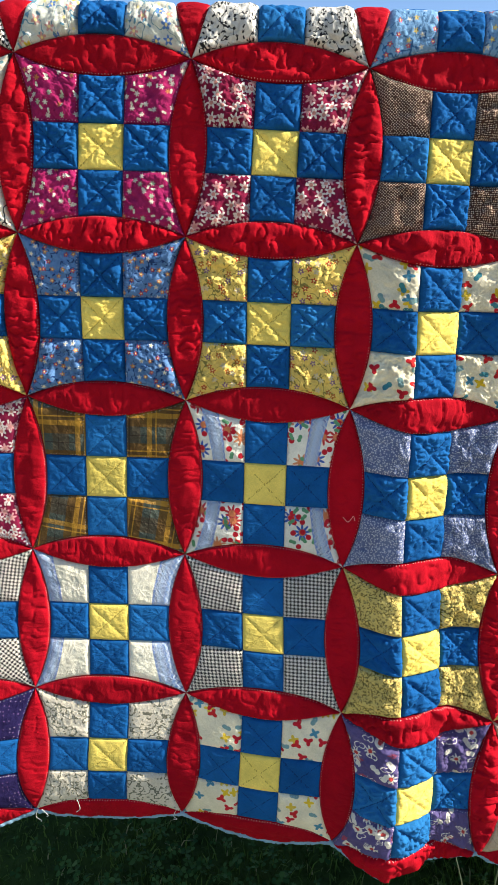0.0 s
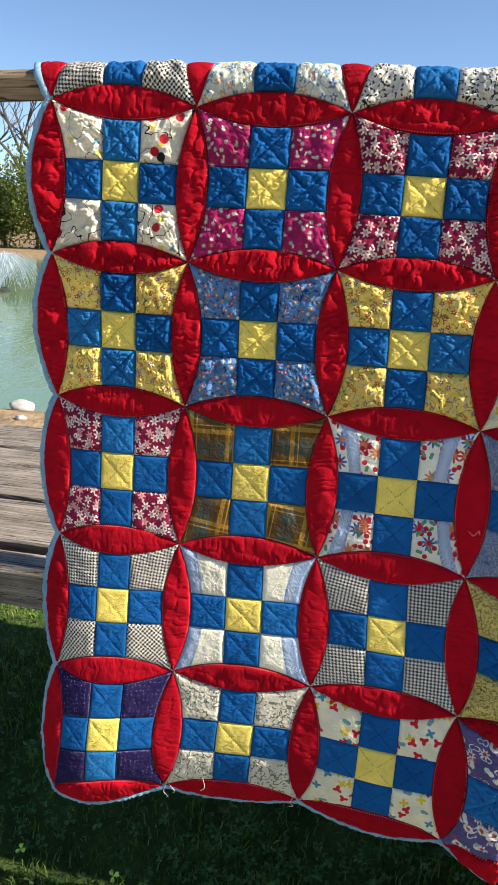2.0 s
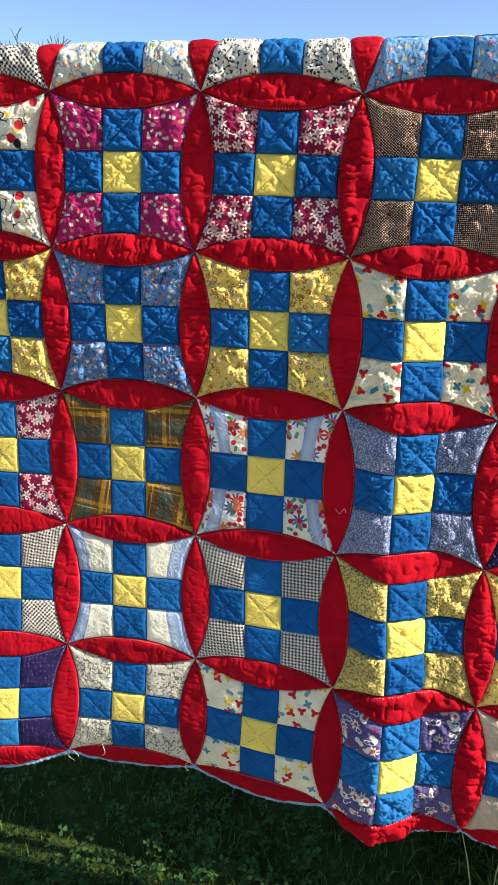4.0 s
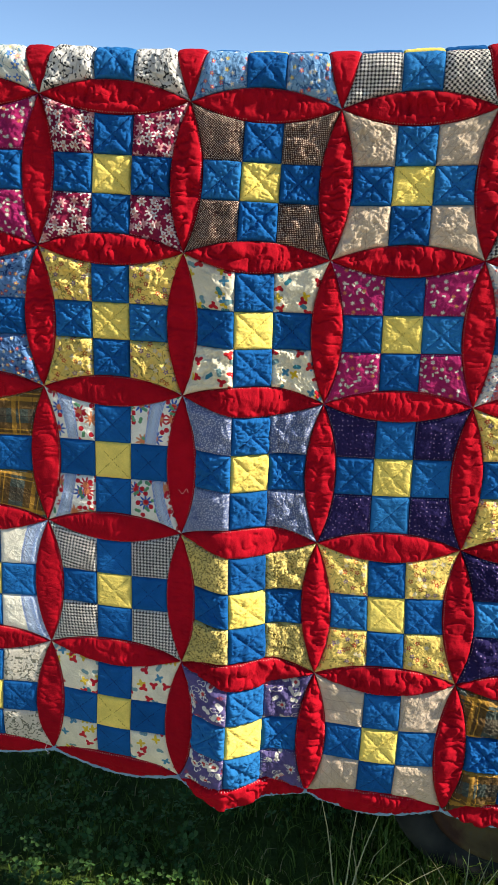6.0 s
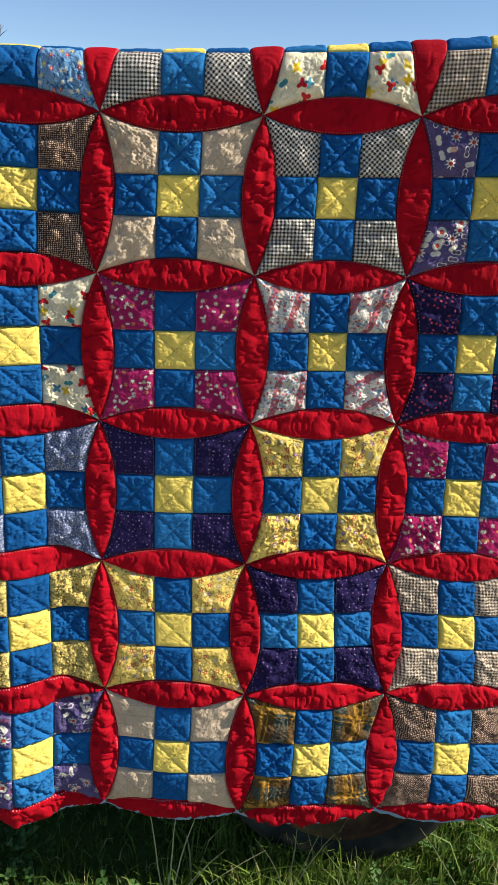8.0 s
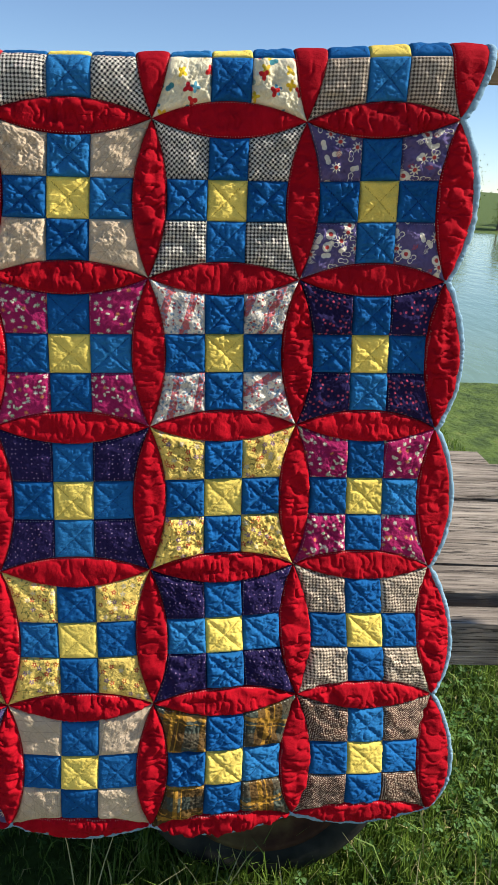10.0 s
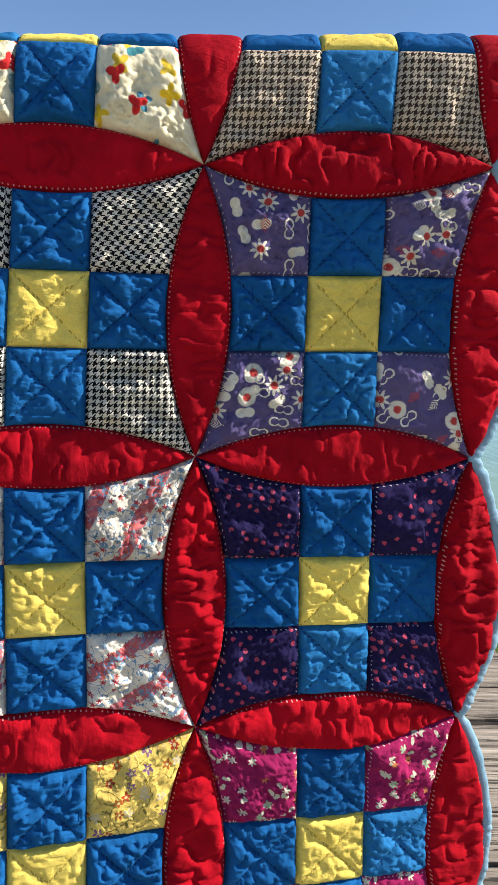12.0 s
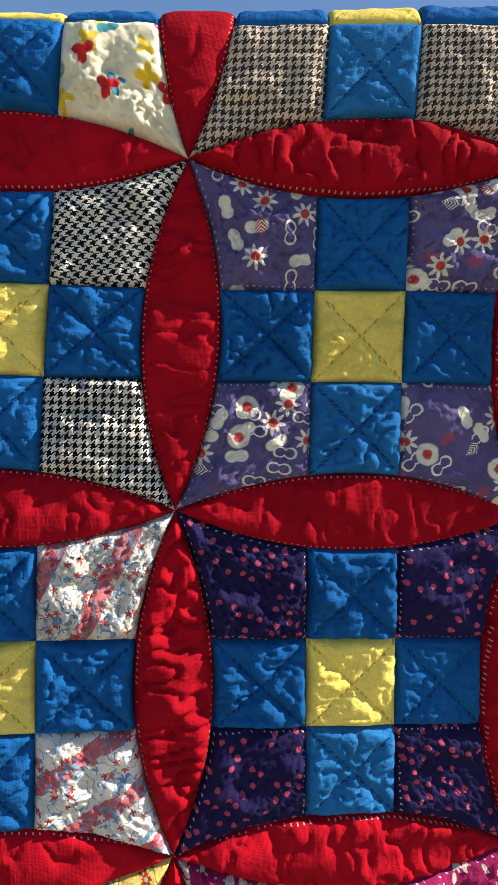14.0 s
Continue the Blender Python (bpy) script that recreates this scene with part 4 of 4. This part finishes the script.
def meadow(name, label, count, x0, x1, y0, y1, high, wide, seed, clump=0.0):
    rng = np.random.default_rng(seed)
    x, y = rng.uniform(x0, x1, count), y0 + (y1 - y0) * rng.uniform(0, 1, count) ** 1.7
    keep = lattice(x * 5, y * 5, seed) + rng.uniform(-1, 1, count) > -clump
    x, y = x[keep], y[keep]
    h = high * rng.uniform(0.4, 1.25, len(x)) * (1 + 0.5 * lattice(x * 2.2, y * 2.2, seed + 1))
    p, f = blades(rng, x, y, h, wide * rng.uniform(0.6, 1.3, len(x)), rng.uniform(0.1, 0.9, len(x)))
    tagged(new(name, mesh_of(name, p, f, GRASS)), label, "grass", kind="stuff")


meadow("grass", "short green grass mixed with dry blades", 130000, -2.2, 3.6, -0.5, 4.6, 0.065, 0.0022, 11, 0.6)
meadow("sunlit_grass", "bright yellow-green grass tufts before the wheel", 5000, 1.0, 2.6, -0.35, 0.35, 0.2, 0.0026, 13, 0.1)
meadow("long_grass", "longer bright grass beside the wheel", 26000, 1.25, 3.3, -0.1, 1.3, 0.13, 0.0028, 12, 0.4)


def clover_patch():
    """Three round leaflets to a leaf, on short stalks."""
    rng = np.random.default_rng(21)
    n = 16000
    x, y = rng.uniform(-1.8, 2.6, n), -0.5 + 2.6 * rng.uniform(0, 1, n) ** 1.5
    keep = lattice(x * 3.2, y * 3.2, 4) + rng.uniform(-0.6, 0.6, n) > -0.1
    x, y = x[keep], y[keep]
    n = len(x)
    z = ground_height(x, y) + rng.uniform(0.02, 0.075, n)
    size, turn = rng.uniform(0.007, 0.015, n), rng.uniform(0, 6.28, n)
    tx, ty = rng.normal(0, 0.35, n), rng.normal(0, 0.35, n)
    V, F = [], []
    shape = np.array([(0, 0), (0.55, 0.42), (1.0, 0.5), (1.25, 0.2), (1.12, 0.0), (1.25, -0.2), (1.0, -0.5), (0.55, -0.42)])
    for k in range(3):
        c, s = np.cos(turn + k * 2.094), np.sin(turn + k * 2.094)
        px = size[:, None] * (shape[None, :, 0] * c[:, None] - shape[None, :, 1] * s[:, None])
        py = size[:, None] * (shape[None, :, 0] * s[:, None] + shape[None, :, 1] * c[:, None])
        pz = px * tx[:, None] + py * ty[:, None] + 0.25 * size[:, None] * np.abs(shape[None, :, 1])
        V.append(np.stack([x[:, None] + px, y[:, None] + py, z[:, None] + pz], -1))
    V = np.stack(V, 1).reshape(-1, 3)
    o = (np.arange(n * 3) * 8)[:, None]
    F = np.concatenate([o + [0, k, k + 1] for k in range(1, 7)])
    tagged(new("clover", mesh_of("clover", V, F, CLOVER)), "low patches of green clover leaves", "clover", kind="stuff")


clover_patch()


def weed(x, y, stalks, seed):
    """A tuft of long thin stalks bending outwards."""
    rng = random.Random(seed)
    tuft = thing("grass_tuft", "tuft of long pale grass stalks standing in short grass", "grass", "long grass tufts", at=(x, y, GROUND))
    for high, way, lean in stalks:
        bm = bmesh.new()
        c, s = math.cos(way), math.sin(way)
        last = None
        for k in range(9):
            u = k / 8
            r = lean * high * u ** 1.8
            w = 0.0032 * (1 - u * 0.75)
            q = (c * r + rng.uniform(-0.002, 0.002), s * r, high * (u - 0.25 * lean * u * u) - 0.03)
            pair = [bm.verts.new((q[0] - w, q[1], q[2])), bm.verts.new((q[0] + w, q[1] - w * 0.5, q[2]))]
            if last:
                bm.faces.new((last[0], last[1], pair[1], pair[0]))
            last = pair
        part("stalk", bm, STALK, tuft)


weed(1.13, 0.08, [(0.46, 3.3, 0.75), (0.5, 2.2, 0.25), (0.48, 0.4, 0.18), (0.42, -0.2, 0.35), (0.5, 1.0, 0.1), (0.35, 0.2, 0.7)], 1)
weed(1.62, 0.06, [(0.3, 3.0, 0.5), (0.34, 2.0, 0.2), (0.28, 0.3, 0.5), (0.3, 0.0, 0.8)], 2)
weed(1.93, 0.05, [(0.3, 2.9, 0.9), (0.36, 2.4, 0.6), (0.28, 0.3, 0.5), (0.33, 0.0, 0.3), (0.3, 1.2, 0.4)], 3)
weed(1.45, 0.18, [(0.26, 2.9, 0.4), (0.24, 1.4, 0.3), (0.28, 0.3, 0.4), (0.22, 0.8, 0.5)], 4)


# ---- stones on the muddy bank ----
def stone(x, y, r, seed):
    bm = bmesh.new()
    bmesh.ops.create_icosphere(bm, subdivisions=3, radius=1)
    for v in bm.verts:
        k = 1 + 0.25 * noise.noise(v.co * 1.3 + Vector((seed, 0, 0))) + 0.08 * noise.noise(v.co * 4)
        v.co = Vector((v.co.x * r * k * 1.3, v.co.y * r * k, v.co.z * r * k * 0.7))
    for f in bm.faces:
        f.smooth = True
    ob = part("stone", bm, STONE, None)
    ob.location = (x, y, float(ground_height(np.array(x), np.array(y))) + r * 0.3)
    tagged(ob, "pale rounded stone on the muddy bank", "stone", "stones on the bank")


n = Nodes("pale stone", 0.9)
n.bump(n.noise(n.own(), 20, 5), 0.5, 0.01)
STONE = n.colour(n.ramp(n.noise(n.own(), 6, 5), [(0.3, (0.3, 0.27, 0.22)), (0.7, (0.6, 0.56, 0.48))]))
for k, (x, y, r) in enumerate(((-2.75, 5.35, 0.1), (-2.35, 5.2, 0.05), (-3.2, 5.5, 0.07), (-2.1, 4.9, 0.03), (-2.5, 4.8, 0.04), (-3.6, 5.2, 0.09), (-1.7, 4.9, 0.05))):
    stone(x, y, r, k * 3.1)


# ---- trees across the pond ----
n = Nodes("bark", 0.95)
n.bump(n.noise(n.own(), 6, 5), 0.6, 0.03)
BARK = n.colour(n.ramp(n.noise(n.own(), 3, 5), [(0.3, (0.06, 0.045, 0.035)), (0.7, (0.16, 0.12, 0.09))]))


def limb(bm, a, b, ra, rb, sides=6):
    d = (b - a).normalized()
    u = d.orthogonal().normalized()
    v = d.cross(u)
    r1 = [bm.verts.new(a + (u * math.cos(6.2832 * k / sides) + v * math.sin(6.2832 * k / sides)) * ra) for k in range(sides)]
    r2 = [bm.verts.new(b + (u * math.cos(6.2832 * k / sides) + v * math.sin(6.2832 * k / sides)) * rb) for k in range(sides)]
    for k in range(sides):
        bm.faces.new((r1[k], r1[(k + 1) % sides], r2[(k + 1) % sides], r2[k]))


def grow(bm, rnd, a, way, length, r, depth, tips):
    b = a + way * length
    limb(bm, a, b, r, r * 0.65)
    tips.append(b)
    if depth == 0:
        return
    for k in range(rnd.choice((2, 3, 3))):
        w = (way + Vector((rnd.uniform(-1, 1), rnd.uniform(-1, 1), rnd.uniform(-0.25, 0.7))) * 0.75).normalized()
        grow(bm, rnd, b if k else a + way * length * rnd.uniform(0.6, 0.95), w, length * rnd.uniform(0.6, 0.8), r * 0.6, depth - 1, tips)


def tree(x, y, high, seed, leaves, label):
    rnd = random.Random(seed)
    z = float(ground_height(np.array(float(x)), np.array(float(y))))
    t = thing("tree", label, "tree", "trees across the pond", at=(x, y, z - 0.1))
    bm, tips = bmesh.new(), []
    grow(bm, rnd, Vector((0, 0, 0)), Vector((rnd.uniform(-0.1, 0.1), 0, 1)).normalized(), high * 0.3, high * 0.022, 5 if not leaves else 3, tips)
    part("trunk", bm, BARK, t)
    if leaves:
        rng = np.random.default_rng(seed)
        core = np.array([tuple(p) for p in tips])
        pick = core[rng.integers(0, len(core), leaves)]
        pick = pick * np.array([1.1, 1.1, 1.0])
        pick[:, 2] *= rng.uniform(0.25, 1.1, leaves)
        c = pick + rng.normal(0, high * 0.075, (leaves, 3))
        c[:, 2] = np.maximum(c[:, 2], 0.2)
        s = rng.uniform(0.05, 0.13, leaves)[:, None] * (high / 7)
        u = rng.normal(0, 1, (leaves, 3))
        u /= np.linalg.norm(u, axis=1, keepdims=True)
        v = np.cross(u, rng.normal(0, 1, (leaves, 3)))
        v /= np.linalg.norm(v, axis=1, keepdims=True)
        P = np.stack([c - u * s, c + v * s * 0.6, c + u * s, c - v * s * 0.6], 1).reshape(-1, 3)
        part("crown", mesh_of("crown", P, np.arange(leaves * 4).reshape(-1, 4), TREE_LEAF), TREE_LEAF, t)


for k, (x, y, h) in enumerate(((-24, 52, 8.5), (-28, 54, 7.5), (-20.5, 51.5, 6.5), (-17, 53, 7), (-32, 53, 8), (-13, 54, 6), (-36, 55, 9))):
    tree(x, y, h, 30 + k, 9000, "yellow-green leafy tree on the far bank of the pond")
for k, (x, y, h) in enumerate(((-27, 58, 15), (-22, 60, 13), (-33, 60, 14))):
    tree(x, y, h, 60 + k, 0, "bare tree with thin grey branches behind the bank")
for k, (x, y, h) in enumerate(((19, 56, 4.5), (24, 58, 5.5), (29, 57, 5), (34, 60, 6), (15, 60, 5), (40, 58, 6))):
    tree(x, y, h, 80 + k, 6000, "low green tree on the far bank of the pond")


for k in range(11):
    tree(17.5 + 2.9 * k + (k % 3) * 0.5, 49.6 + (k % 4) * 0.5, 2.3 + 0.5 * (k % 3), 120 + k, 2600, "low green shrub at the water's edge across the pond")
# ---- fountain in the pond ----
def fountain(x, y, z):
    f = thing("fountain", "small white fountain spraying in the pond", "fountain", at=(x, y, z))
    n = Nodes("spray", 0.3)
    n.shader.inputs["Transmission Weight"].default_value = 0.4
    spray = n.colour((0.85, 0.88, 0.9))
    rng = np.random.default_rng(5)
    V, F = [], []
    for k in range(420):
        w, reach, up = rng.uniform(0, 6.283), rng.uniform(0.15, 1.5), rng.uniform(0.8, 1.25)
        u = np.linspace(rng.uniform(0, 0.5), rng.uniform(0.6, 1), 9)
        r, h = reach * u, up * 4 * u * (1 - u) * 0.9 + 0.05
        t = 0.006
        p = np.stack([np.cos(w) * r, np.sin(w) * r, h], -1)
        base = len(V) * 18
        V.append(np.concatenate([p - [t, 0, 0], p + [t, 0, 0]]))
        F += [(base + q, base + q + 1, base + q + 10, base + q + 9) for q in range(8)]
    part("spray", mesh_of("spray", np.concatenate(V), F, spray), spray, f, "white falling water")
    bm = bmesh.new()
    bmesh.ops.create_cone(bm, cap_ends=True, segments=20, radius1=0.35, radius2=0.2, depth=0.16, matrix=pose(0, 0, 0.03))
    part("float", bm, RUBBER, f, "dark floating base")


fountain(-10.4, 19.5, GROUND - 0.24)


# ---- loose threads and lint on the quilt ----
def thread(points, material, name, label):
    """A fine bent thread lying on the cloth, through points a, b and lift."""
    bm, last = bmesh.new(), None
    P = [Vector(hang(np.array(a), np.array(b))) + Vector((0, -l, 0)) for a, b, l in points]
    for k in range((len(P) - 1) * 6 + 1):
        q = min(k // 6, len(P) - 2)
        f = k / 6 - q
        p0, p1, p2, p3 = P[max(q - 1, 0)], P[q], P[q + 1], P[min(q + 2, len(P) - 1)]
        c = p1 + (p2 - p0) * 0.5 * f + (p0 * 2 - p1 * 5 + p2 * 4 - p3) * 0.5 * f * f + (p1 * 3 - p0 - p2 * 3 + p3) * 0.5 * f**3
        ring = [bm.verts.new(c + Vector((0.0006 * math.cos(w), 0.0004 * math.sin(w), 0.0006 * math.sin(w)))) for w in (0, 1.57, 3.14, 4.71)]
        if last:
            for s in range(4):
                bm.faces.new((last[s], last[(s + 1) % 4], ring[(s + 1) % 4], ring[s]))
        last = ring
    quilted(part(name, bm, material, quilt, label))


n = Nodes("pale thread", 0.9)
n.bump(n.noise(n.own(), 900, 2), 0.4, 0.0003)
THREAD = n.colour(n.mix(n.noise(n.own(), 60, 2), (0.75, 0.72, 0.62), (0.55, 0.5, 0.42)))
n = Nodes("red thread", 0.9)
n.bump(n.noise(n.own(), 900, 2), 0.4, 0.0003)
RED_THREAD = n.colour(n.mix(n.noise(n.own(), 60, 2), (0.6, 0.2, 0.15), (0.7, 0.4, 0.3)))
thread([(2.99, 2.66, 0.008), (3.02, 2.68, 0.012), (3.05, 2.64, 0.012), (3.06, 2.67, 0.008)], RED_THREAD, "loose_thread", "short loose red thread")
thread([(1.02, 4.98, 0.006), (1.0, 5.06, 0.008), (1.03, 5.12, 0.01), (1.01, 5.17, 0.006)], THREAD, "loose_thread", "frayed white thread")
thread([(1.3, 4.86, 0.008), (1.32, 4.95, 0.012), (1.29, 5.0, 0.012)], THREAD, "loose_thread", "frayed white thread")
thread([(1.98, 4.9, 0.008), (1.95, 4.98, 0.014), (1.97, 5.04, 0.012), (1.94, 5.08, 0.008)], THREAD, "loose_thread", "frayed white thread")
thread([(1.05, 4.97, 0.008), (1.09, 5.03, 0.012), (1.07, 5.08, 0.008)], THREAD, "loose_thread", "frayed white thread")
